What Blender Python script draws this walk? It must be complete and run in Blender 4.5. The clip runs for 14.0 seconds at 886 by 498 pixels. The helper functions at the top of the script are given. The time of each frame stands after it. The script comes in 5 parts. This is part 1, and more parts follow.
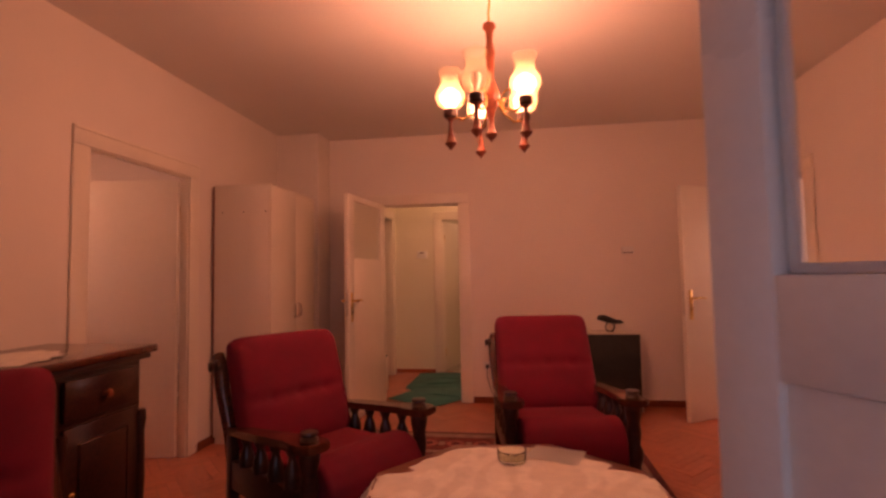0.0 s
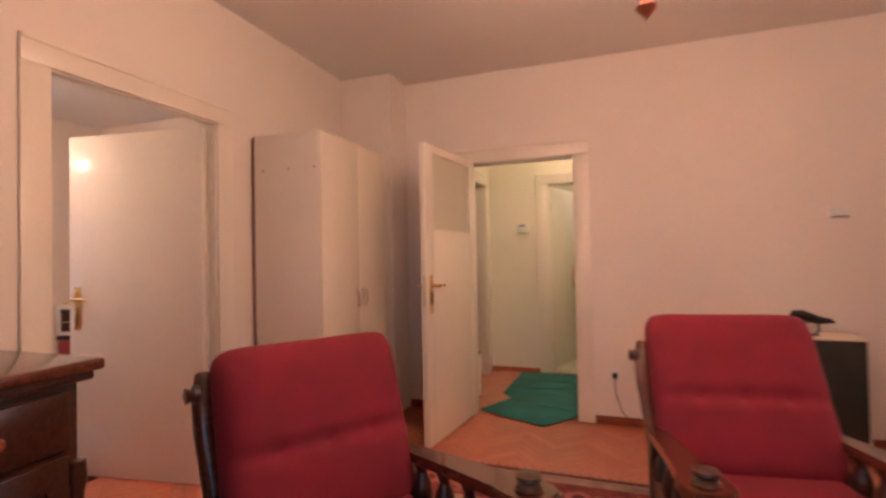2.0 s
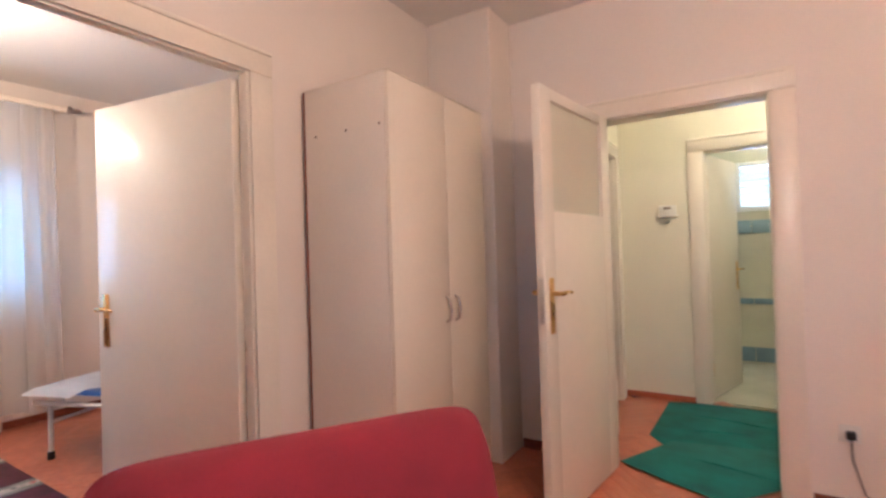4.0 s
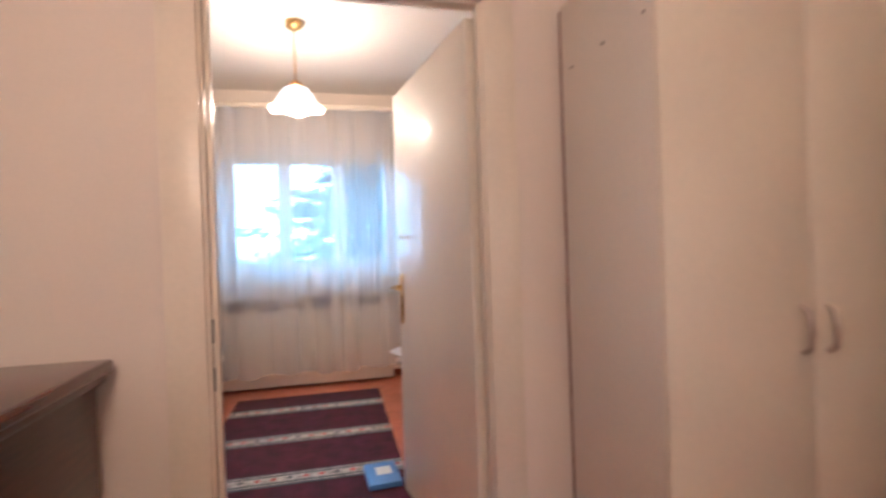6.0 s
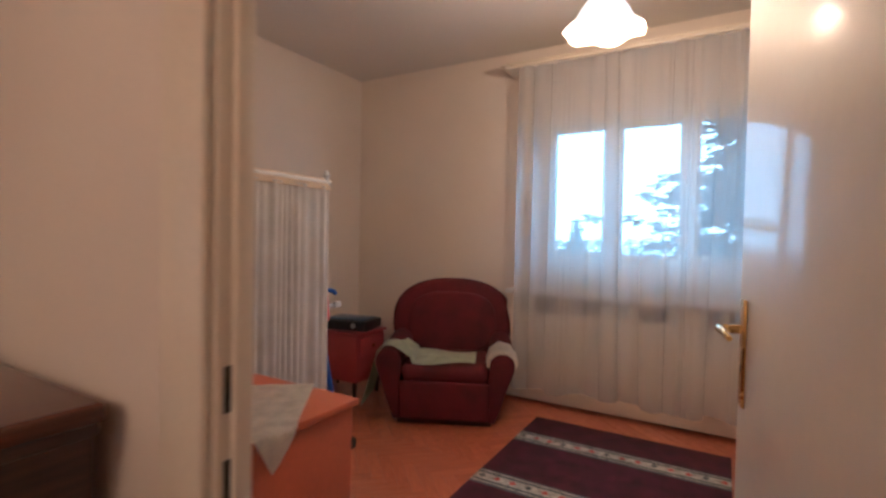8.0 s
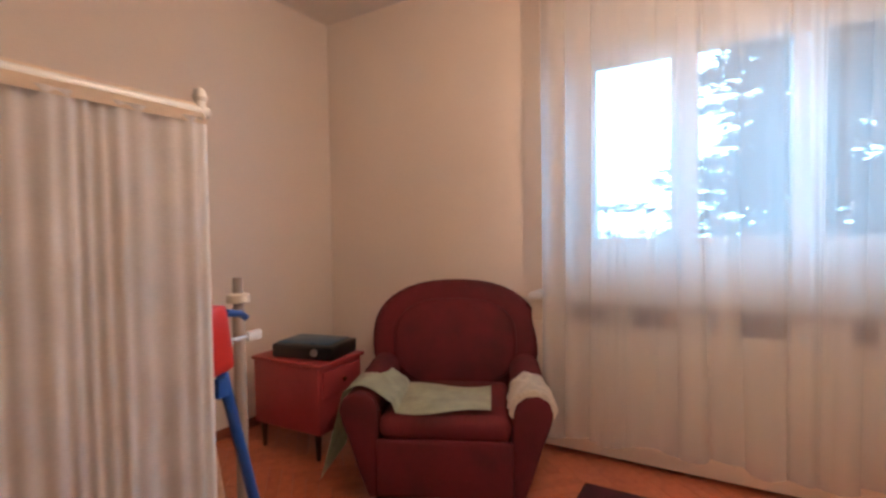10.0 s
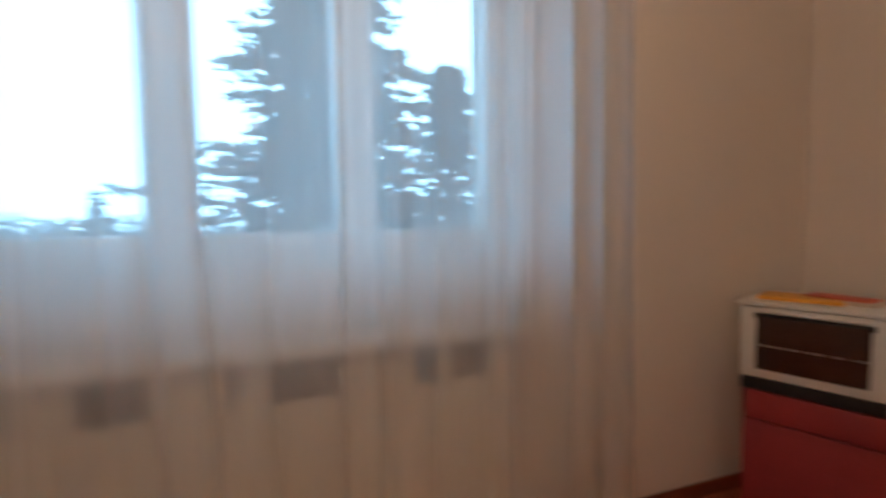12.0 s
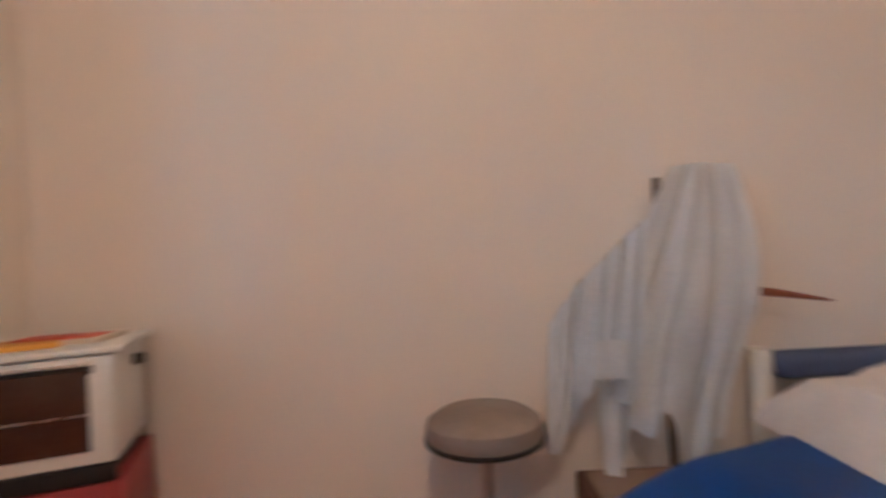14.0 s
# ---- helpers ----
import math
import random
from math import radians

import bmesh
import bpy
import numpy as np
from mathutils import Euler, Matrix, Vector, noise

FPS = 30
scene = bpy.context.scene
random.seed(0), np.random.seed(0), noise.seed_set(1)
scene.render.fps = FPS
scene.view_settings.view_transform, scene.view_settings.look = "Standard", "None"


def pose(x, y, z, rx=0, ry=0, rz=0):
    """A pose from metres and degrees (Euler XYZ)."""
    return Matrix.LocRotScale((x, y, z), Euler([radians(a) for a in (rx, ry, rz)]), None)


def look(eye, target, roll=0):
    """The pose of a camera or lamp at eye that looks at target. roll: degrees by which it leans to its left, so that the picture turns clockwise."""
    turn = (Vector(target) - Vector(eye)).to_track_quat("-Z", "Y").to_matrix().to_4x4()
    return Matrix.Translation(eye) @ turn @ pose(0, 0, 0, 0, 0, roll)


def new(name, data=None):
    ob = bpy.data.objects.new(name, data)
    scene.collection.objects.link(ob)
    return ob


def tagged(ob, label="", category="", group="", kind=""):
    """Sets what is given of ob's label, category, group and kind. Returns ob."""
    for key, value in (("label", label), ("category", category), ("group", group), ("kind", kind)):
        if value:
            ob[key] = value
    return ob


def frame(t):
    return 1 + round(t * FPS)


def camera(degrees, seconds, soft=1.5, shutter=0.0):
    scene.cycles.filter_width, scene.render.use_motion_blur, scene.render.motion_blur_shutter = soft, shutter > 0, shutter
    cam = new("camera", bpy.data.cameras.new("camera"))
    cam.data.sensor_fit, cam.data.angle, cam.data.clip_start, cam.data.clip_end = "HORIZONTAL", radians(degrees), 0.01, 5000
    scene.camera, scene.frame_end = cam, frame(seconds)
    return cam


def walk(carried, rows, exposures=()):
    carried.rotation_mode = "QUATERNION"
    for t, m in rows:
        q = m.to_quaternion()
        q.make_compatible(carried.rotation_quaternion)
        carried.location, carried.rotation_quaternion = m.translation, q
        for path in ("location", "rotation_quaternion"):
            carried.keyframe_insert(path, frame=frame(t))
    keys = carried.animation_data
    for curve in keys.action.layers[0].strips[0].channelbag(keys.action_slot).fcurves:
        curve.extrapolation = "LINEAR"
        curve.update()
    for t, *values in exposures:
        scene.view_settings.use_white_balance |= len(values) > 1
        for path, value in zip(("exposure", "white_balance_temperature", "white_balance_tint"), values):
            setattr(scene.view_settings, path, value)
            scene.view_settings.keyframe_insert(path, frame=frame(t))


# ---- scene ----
cam = camera(85.2, 14.0, soft=2.6, shutter=0.6)
PATH = [
    (0, (2.341, -2.357, 1.256), (2.052, -0.381, 1.366), -1.0),
    (0.5, (2.313, -2.058, 1.23), (1.993, -0.087, 1.331), -0.4),
    (0.6, (2.309, -1.981, 1.224), (1.986, -0.009, 1.315), -0.2),
    (1, (2.236, -1.728, 1.203), (1.912, 0.244, 1.287), -1.8),
    (1.5, (2.173, -1.512, 1.235), (1.689, 0.428, 1.287), -1.9),
    (2, (2.091, -1.263, 1.231), (1.414, 0.619, 1.268), -1.1),
    (2.2, (2.046, -1.175, 1.224), (1.289, 0.676, 1.254), -1.1),
    (4.3, (1.637, -0.29, 1.24), (0.498, 1.354, 1.28), -2.5),
    (4.5, (1.61, -0.219, 1.234), (0.405, 1.376, 1.288), -3.0),
    (5, (1.636, -0.008, 1.23), (0.132, 1.309, 1.289), -2.2),
    (5.5, (1.591, 0.19, 1.209), (-0.188, 1.103, 1.256), -1.9),
    (6, (1.489, 0.35, 1.222), (-0.461, 0.791, 1.213), -1.9),
    (6.5, (1.319, 0.491, 1.233), (-0.679, 0.435, 1.181), -0.8),
    (7, (1.032, 0.583, 1.223), (-0.915, 0.128, 1.182), -0.3),
    (7.5, (0.732, 0.604, 1.216), (-1.123, -0.143, 1.176), 0.5),
    (8, (0.431, 0.628, 1.23), (-1.294, -0.384, 1.182), 1.1),
    (10.3, (-0.681, 0.034, 1.159), (-2.403, -0.98, 1.097), -1.3),
    (10.4, (-0.733, 0.013, 1.157), (-2.504, -0.915, 1.1), -1.8),
    (10.5, (-0.784, 0.003, 1.154), (-2.587, -0.862, 1.097), -1.4),
    (11, (-1.065, -0.024, 1.159), (-3.015, -0.455, 1.066), -1.2),
    (11.5, (-1.445, 0.045, 1.163), (-3.442, 0.071, 1.059), -1.3),
    (12, (-1.719, 0.143, 1.182), (-3.589, 0.838, 1.042), -0.6),
    (12.5, (-1.847, 0.3, 1.204), (-3.384, 1.569, 1.033), 0.1),
    (13, (-1.865, 0.51, 1.149), (-3.036, 2.128, 1.044), 0.7),
    (13.5, (-1.759, 0.721, 1.061), (-2.523, 2.569, 1.063), 0.1),
    (14, (-1.767, 0.789, 1.023), (-1.781, 2.789, 1.064), -3.1),
]
EXPOSURES = [
    (0.0, -0.8, 9050, 94), (0.5, -0.3, 8050, 79), (1.0, 0.18, 6850, 48), (1.5, 0.25, 6200, 39), (2.2, 0.22, 5550, 29),
    (4.3, 0.65, 4600, 15), (5.5, 0.50, 4650, 15), (7.0, -0.12, 5000, 17), (8.2, -0.4, 5200, 19),
    (10.3, 0.15, 5550, 23), (11.0, -0.15, 5600, 20), (12.0, -0.78, 5600, 17), (12.5, -0.62, 5650, 20), (13.0, -0.25, 5550, 20), (13.5, 0.22, 5300, 20), (14.0, 0.22, 5050, 15),
]
walk(cam, [(t, look(eye, target, roll)) for t, eye, target, roll in PATH], EXPOSURES)

# ---- world and large lights ----
H = 2.70
world = bpy.data.worlds.new("sky")
scene.world = world
world.use_nodes = True
wn = world.node_tree.nodes
sky = wn.new("ShaderNodeTexSky")
sky.sky_type, sky.sun_disc = "NISHITA", False
sky.sun_elevation, sky.sun_rotation = radians(54), radians(56)
world.node_tree.links.new(sky.outputs[0], wn["Background"].inputs[0])
wn["Background"].inputs[1].default_value = 0.15


def lamp(name, kind, power, colour, m, size=0.1, size_y=None):
    data = bpy.data.lights.new(name, kind)
    data.energy, data.color = power, colour
    if kind == "AREA":
        data.shape, data.size, data.size_y = "RECTANGLE", size, size_y or size
    elif kind == "POINT":
        data.shadow_soft_size = size
    ob = new(name, data)
    ob.matrix_world = m
    return ob


sun = lamp("sun", "SUN", 4.5, (1, 0.96, 0.9), look((0, 0, 9), (-3.0, -2.0, 4.0)))
sun.data.angle = radians(3)
WARM = (1.0, 0.62, 0.32)
lamp("loggia_light", "AREA", 19, (0.32, 0.74, 1.0), look((2.2, -4.6, 1.7), (2.2, 0, 1.3)), 3.2, 1.7)
# Unseen fill lamps added outside, left and right, to brighten the curtain.
for side in (-2.4, 2.75):
    lamp("curtain_fill", "AREA", 31, (0.34, 0.74, 1.0), look((-4.2, side, 1.75), (-2.87, 0.17, 1.62)), 0.9, 0.9)
lamp("hall_light", "POINT", 17, (1.0, 0.76, 0.40), pose(2.0, 3.2, 2.45), 0.08)
# Warm fill without a fixture, added to brighten the bathroom.
lamp("bathroom_fill", "POINT", 12, (1.0, 0.80, 0.46), pose(1.9, 4.8, 2.45), 0.08)
lamp("bathroom_light", "AREA", 10, (0.8, 0.9, 1.0), look((1.75, 6.35, 1.8), (1.75, 5, 1.4)), 0.5, 0.5)
# Added lamps, one indoors, one beyond the window, to lift the side room.
lamp("side_room_fill", "POINT", 30, (1.0, 0.82, 0.55), pose(5.6, 2.2, 2.4), 0.1)
lamp("side_window_fill", "AREA", 28, (1.0, 0.93, 0.78), look((7.2, 2.6, 1.7), (4.6, 2.6, 1.3)), 1.2, 1.2)

# ---- materials ----


def mat(name, colour, rough=0.6, metal=0.0, vary=0.06, scale=3.0, bump=0.0, fine=60.0, spread=None, gloss_var=0.1):
    """A procedural surface: broad blotches, fine grain, optional relief."""
    m = bpy.data.materials.new(name)
    m.use_nodes = True
    nt, b = m.node_tree, m.node_tree.nodes["Principled BSDF"]
    co = nt.nodes.new("ShaderNodeTexCoord")
    n1, n2 = nt.nodes.new("ShaderNodeTexNoise"), nt.nodes.new("ShaderNodeTexNoise")
    n1.inputs["Scale"].default_value, n2.inputs["Scale"].default_value = scale, fine
    n1.inputs["Detail"].default_value = 5
    for n in (n1, n2):
        nt.links.new(co.outputs["Object"], n.inputs["Vector"])
    mix = nt.nodes.new("ShaderNodeMath")
    mix.operation = "MULTIPLY_ADD"
    nt.links.new(n2.outputs["Fac"], mix.inputs[0])
    mix.inputs[1].default_value = 0.35
    nt.links.new(n1.outputs["Fac"], mix.inputs[2])
    ramp = nt.nodes.new("ShaderNodeValToRGB")
    lo = [max(0, c * (1 - 2.2 * vary)) for c in colour]
    hi = spread or [min(1, c * (1 + 2.2 * vary)) for c in colour]
    ramp.color_ramp.elements[0].color, ramp.color_ramp.elements[1].color = (*lo, 1), (*hi, 1)
    ramp.color_ramp.elements[0].position, ramp.color_ramp.elements[1].position = 0.42, 0.92
    nt.links.new(mix.outputs[0], ramp.inputs[0])
    nt.links.new(ramp.outputs[0], b.inputs["Base Color"])
    b.inputs["Roughness"].default_value, b.inputs["Metallic"].default_value = rough, metal
    if gloss_var:
        mr = nt.nodes.new("ShaderNodeMapRange")
        mr.inputs[3].default_value, mr.inputs[4].default_value = max(0.02, rough - gloss_var), min(1, rough + gloss_var)
        nt.links.new(n1.outputs["Fac"], mr.inputs[0])
        nt.links.new(mr.outputs[0], b.inputs["Roughness"])
    if bump:
        bp = nt.nodes.new("ShaderNodeBump")
        bp.inputs["Strength"].default_value, bp.inputs["Distance"].default_value = bump, 0.004
        nt.links.new(mix.outputs[0], bp.inputs["Height"])
        nt.links.new(bp.outputs[0], b.inputs["Normal"])
    return m


def wood(name, dark, light, rough=0.4, scale=(1.5, 14, 14), island=False, bump=0.1, obj_random=0.0, coat=0.0):
    m = bpy.data.materials.new(name)
    m.use_nodes = True
    nt, b = m.node_tree, m.node_tree.nodes["Principled BSDF"]
    co, mp = nt.nodes.new("ShaderNodeTexCoord"), nt.nodes.new("ShaderNodeMapping")
    mp.inputs["Scale"].default_value = scale
    nt.links.new(co.outputs["Object"], mp.inputs[0])
    n1 = nt.nodes.new("ShaderNodeTexNoise")
    n1.inputs["Scale"].default_value, n1.inputs["Detail"].default_value = 5, 6
    nt.links.new(mp.outputs[0], n1.inputs["Vector"])
    fac = n1.outputs["Fac"]
    if island or obj_random:
        rnd = nt.nodes.new("ShaderNodeNewGeometry").outputs["Random Per Island"] if island else nt.nodes.new("ShaderNodeObjectInfo").outputs["Random"]
        ad = nt.nodes.new("ShaderNodeMath")
        ad.operation = "MULTIPLY_ADD"
        nt.links.new(rnd, ad.inputs[0])
        ad.inputs[1].default_value = 0.35
        nt.links.new(fac, ad.inputs[2])
        sb = nt.nodes.new("ShaderNodeMath")
        sb.operation = "SUBTRACT"
        nt.links.new(ad.outputs[0], sb.inputs[0])
        sb.inputs[1].default_value = 0.17
        fac = sb.outputs[0]
    ramp = nt.nodes.new("ShaderNodeValToRGB")
    ramp.color_ramp.elements[0].color, ramp.color_ramp.elements[1].color = (*dark, 1), (*light, 1)
    ramp.color_ramp.elements[0].position, ramp.color_ramp.elements[1].position = 0.28, 0.75
    nt.links.new(fac, ramp.inputs[0])
    nt.links.new(ramp.outputs[0], b.inputs["Base Color"])
    b.inputs["Roughness"].default_value = rough
    b.inputs["Coat Weight"].default_value = coat
    bp = nt.nodes.new("ShaderNodeBump")
    bp.inputs["Strength"].default_value, bp.inputs["Distance"].default_value = bump, 0.002
    nt.links.new(n1.outputs["Fac"], bp.inputs["Height"])
    nt.links.new(bp.outputs[0], b.inputs["Normal"])
    return m


def glow(name, colour, strength):
    m = bpy.data.materials.new(name)
    m.use_nodes = True
    b = m.node_tree.nodes["Principled BSDF"]
    b.inputs["Base Color"].default_value = (*colour, 1)
    b.inputs["Emission Color"].default_value = (*colour, 1)
    b.inputs["Emission Strength"].default_value = strength
    b.inputs["Roughness"].default_value = 0.3
    return m


def glassy(name, rough=0.05, tint=(1, 1, 1), clear=0.0):
    m = bpy.data.materials.new(name)
    m.use_nodes = True
    b = m.node_tree.nodes["Principled BSDF"]
    b.inputs["Base Color"].default_value = (*tint, 1)
    b.inputs["Roughness"].default_value = rough
    b.inputs["Transmission Weight"].default_value = 1.0
    b.inputs["IOR"].default_value = 1.1 if clear else 1.45
    return m


def sheer(name, colour, through_share, glow_share=0.6):
    """Thin cloth: part open weave, part cloth that lets light through."""
    m = bpy.data.materials.new(name)
    m.use_nodes = True
    nt = m.node_tree
    nt.nodes.remove(nt.nodes["Principled BSDF"])
    out = nt.nodes["Material Output"]
    d, t, tr = nt.nodes.new("ShaderNodeBsdfDiffuse"), nt.nodes.new("ShaderNodeBsdfTranslucent"), nt.nodes.new("ShaderNodeBsdfTransparent")
    d.inputs[0].default_value = t.inputs[0].default_value = (*colour, 1)
    m1, m2 = nt.nodes.new("ShaderNodeMixShader"), nt.nodes.new("ShaderNodeMixShader")
    m1.inputs[0].default_value, m2.inputs[0].default_value = glow_share, through_share
    nt.links.new(d.outputs[0], m1.inputs[1]), nt.links.new(t.outputs[0], m1.inputs[2])
    nt.links.new(m1.outputs[0], m2.inputs[1]), nt.links.new(tr.outputs[0], m2.inputs[2])
    nt.links.new(m2.outputs[0], out.inputs[0])
    return m


def lace(name, thread, gap):
    """Woven lace: petals and rings of dense thread on an open ground."""
    m = mat(name, thread, 0.95, vary=0.05, scale=20, bump=0.4, fine=220)
    nt, b = m.node_tree, m.node_tree.nodes["Principled BSDF"]
    co, vo, wv = nt.nodes.new("ShaderNodeTexCoord"), nt.nodes.new("ShaderNodeTexVoronoi"), nt.nodes.new("ShaderNodeTexWave")
    vo.inputs["Scale"].default_value = 6.5
    vo.feature = "SMOOTH_F1"
    wv.wave_type, wv.rings_direction = "RINGS", "Z"
    wv.inputs["Scale"].default_value, wv.inputs["Distortion"].default_value, wv.inputs["Detail Scale"].default_value = 3.2, 7.0, 1.6
    nt.links.new(co.outputs["Object"], vo.inputs["Vector"]), nt.links.new(co.outputs["Object"], wv.inputs["Vector"])
    sm = nt.nodes.new("ShaderNodeMath")
    sm.operation = "MULTIPLY_ADD"
    nt.links.new(vo.outputs["Distance"], sm.inputs[0])
    sm.inputs[1].default_value = 1.5
    half = nt.nodes.new("ShaderNodeMath")
    half.operation = "MULTIPLY"
    half.inputs[1].default_value = 0.3
    nt.links.new(wv.outputs["Fac"], half.inputs[0])
    nt.links.new(half.outputs[0], sm.inputs[2])
    rp = nt.nodes.new("ShaderNodeValToRGB")
    rp.color_ramp.elements[0].position, rp.color_ramp.elements[1].position = 0.62, 0.80
    rp.color_ramp.elements[0].color, rp.color_ramp.elements[1].color = (0, 0, 0, 1), (1, 1, 1, 1)
    nt.links.new(sm.outputs[0], rp.inputs[0])
    mx = nt.nodes.new("ShaderNodeMixRGB")
    old = b.inputs["Base Color"].links[0].from_socket
    sc = nt.nodes.new("ShaderNodeMath")
    sc.operation = "MULTIPLY"
    sc.inputs[1].default_value = 0.28
    nt.links.new(rp.outputs[0], sc.inputs[0])
    nt.links.new(sc.outputs[0], mx.inputs[0])
    nt.links.new(old, mx.inputs[1])
    mx.inputs[2].default_value = (*gap, 1)
    nt.links.new(mx.outputs[0], b.inputs["Base Color"])
    return m


def carpet_weave(name, ground, flower, pale):
    """Knotted wool with small flowers scattered over a dark ground."""
    m = mat(name, ground, 0.98, vary=0.2, scale=10, bump=0.6, fine=240)
    nt, b = m.node_tree, m.node_tree.nodes["Principled BSDF"]
    co, v1, v2 = nt.nodes.new("ShaderNodeTexCoord"), nt.nodes.new("ShaderNodeTexVoronoi"), nt.nodes.new("ShaderNodeTexVoronoi")
    v1.inputs["Scale"].default_value, v2.inputs["Scale"].default_value = 9.0, 26.0
    v1.distance = "MANHATTAN"
    col = b.inputs["Base Color"].links[0].from_socket
    for v, c, lo, hi in ((v1, flower, 0.36, 0.30), (v2, pale, 0.26, 0.20), (v1, ground, 0.12, 0.08)):
        if not v.inputs["Vector"].links:
            nt.links.new(co.outputs["Object"], v.inputs["Vector"])
        mr = nt.nodes.new("ShaderNodeMapRange")
        mr.inputs[1].default_value, mr.inputs[2].default_value = lo, hi
        nt.links.new(v.outputs["Distance"], mr.inputs[0])
        mx = nt.nodes.new("ShaderNodeMixRGB")
        nt.links.new(mr.outputs[0], mx.inputs[0])
        nt.links.new(col, mx.inputs[1])
        mx.inputs[2].default_value = (*c, 1)
        col = mx.outputs[0]
    nt.links.new(col, b.inputs["Base Color"])
    return m


PLASTER = mat("wall_plaster", (0.80, 0.717, 0.635), 0.85, vary=0.02, scale=1.2, bump=0.12, fine=90)
CEIL = mat("ceiling_paint", (0.78, 0.74, 0.69), 0.9, vary=0.02, scale=0.8, bump=0.1, fine=70)
HALLP = mat("hall_plaster", (0.80, 0.75, 0.60), 0.85, vary=0.02, scale=1.2, bump=0.1)
GLOSS = mat("door_enamel", (0.80, 0.73, 0.62), 0.55, vary=0.02, scale=2, bump=0.05, fine=25, gloss_var=0.05)
ENAMEL = GLOSS.node_tree.nodes["Principled BSDF"]
ENAMEL.inputs["Coat Weight"].default_value, ENAMEL.inputs["Coat Roughness"].default_value = 0.30, 0.06
SATIN = mat("satin_door_paint", (0.80, 0.74, 0.63), 0.42, vary=0.02, scale=2, bump=0.05, fine=25)
TRIM = mat("trim_enamel", (0.80, 0.72, 0.60), 0.32, vary=0.03, scale=2, bump=0.05)
COOLWHITE = mat("white_enamel", (0.78, 0.78, 0.76), 0.3, vary=0.03, scale=2, bump=0.05)
LAMINATE = mat("laminate_cream", (0.74, 0.66, 0.54), 0.4, vary=0.025, scale=2)
LAMGREY = mat("laminate_grey", (0.72, 0.65, 0.56), 0.45, vary=0.025, scale=2)
BRASS = mat("brass", (0.72, 0.48, 0.18), 0.28, 1.0, vary=0.08, scale=8)
NICKEL = mat("nickel", (0.66, 0.62, 0.56), 0.3, 1.0, vary=0.05, scale=8)
DARKWOOD = wood("dark_stained_wood", (0.028, 0.010, 0.006), (0.075, 0.024, 0.014), 0.28, coat=0.3)
CHERRY = wood("cherry_wood", (0.16, 0.038, 0.018), (0.28, 0.075, 0.033), 0.28, coat=0.3)
PARQ = wood("parquet_oak", (0.42, 0.115, 0.053), (0.56, 0.170, 0.080), 0.30, (2, 14, 14), obj_random=0.4, coat=0.5, bump=0.05)
PARQJ = wood("parquet_oak_field", (0.42, 0.115, 0.053), (0.56, 0.170, 0.080), 0.30, (5, 5, 5), island=True, coat=0.5, bump=0.05)
JOINT = mat("parquet_joint", (0.18, 0.055, 0.025), 0.6)
REDCLOTH = mat("red_upholstery", (0.19, 0.010, 0.022), 0.95, vary=0.06, scale=9, bump=0.5, fine=420)
WINECLOTH = mat("wine_velour", (0.095, 0.007, 0.011), 0.85, vary=0.2, scale=6, bump=0.4, fine=300)
REDPAINT = mat("red_lacquer", (0.33, 0.045, 0.050), 0.4, vary=0.08, scale=4)
ORANGE = mat("orange_lacquer", (0.52, 0.13, 0.06), 0.42, vary=0.06, scale=4)
BLACK = mat("black_plastic", (0.012, 0.012, 0.013), 0.35, vary=0.2, scale=8)
DARKGREY = mat("dark_cloth_box", (0.02, 0.02, 0.018), 0.7, vary=0.2, scale=8, bump=0.2)
WHITE = mat("white_plastic", (0.75, 0.73, 0.68), 0.4, vary=0.04)
LACE = mat("lace_cotton", (0.82, 0.77, 0.68), 0.95, vary=0.07, scale=26, bump=0.5, fine=160)
GREEN = mat("green_felt_mat", (0.018, 0.145, 0.128), 0.98, vary=0.15, scale=5, bump=0.5, fine=200)
BLUE = mat("blue_plastic", (0.02, 0.10, 0.42), 0.4, vary=0.1)
PALEGREEN = mat("pale_green_towel", (0.60, 0.64, 0.50), 0.98, vary=0.08, scale=14, bump=0.6, fine=250)
SHIRT = mat("pale_cotton", (0.90, 0.90, 0.91), 0.9, vary=0.06, scale=6, bump=0.3, fine=120)
TAUPE = mat("taupe_vinyl", (0.22, 0.17, 0.14), 0.55, vary=0.1, scale=6)
FROST = sheer("frosted_glass", (0.92, 0.90, 0.76), 0.22, 0.4)
PANE = glassy("window_glass", 0.0, (1, 1, 1), clear=1)
AMBER = glassy("ashtray_glass", 0.06, (0.95, 0.97, 0.86))
MIRROR = mat("mirror", (0.85, 0.86, 0.85), 0.03, 1.0, vary=0.0, gloss_var=0)
SHEER = sheer("sheer_curtain", (0.82, 0.81, 0.80), 0.44, 0.66)
BULB = glow("lit_bulb", (1.0, 0.80, 0.52), 8.0)
AMBERCUP = sheer("amber_glass", (0.95, 0.70, 0.42), 0.91, 0.35)
OPAL = glow("opal_glass", (1.0, 0.88, 0.70), 1.8)
ARMWOOD = wood("polished_arm_wood", (0.060, 0.018, 0.010), (0.13, 0.036, 0.018), 0.22, coat=0.4)
PALEWOOD = wood("pale_beech", (0.46, 0.27, 0.16), (0.58, 0.38, 0.24), 0.5)
SATINPULL = mat("satin_metal", (0.60, 0.52, 0.44), 0.38, 0.8, vary=0.05, scale=8)
STANDGREY = mat("grey_stand_metal", (0.36, 0.31, 0.28), 0.45, vary=0.05)
FLOWERLACE = lace("flower_lace", (0.80, 0.74, 0.64), (0.50, 0.40, 0.32))
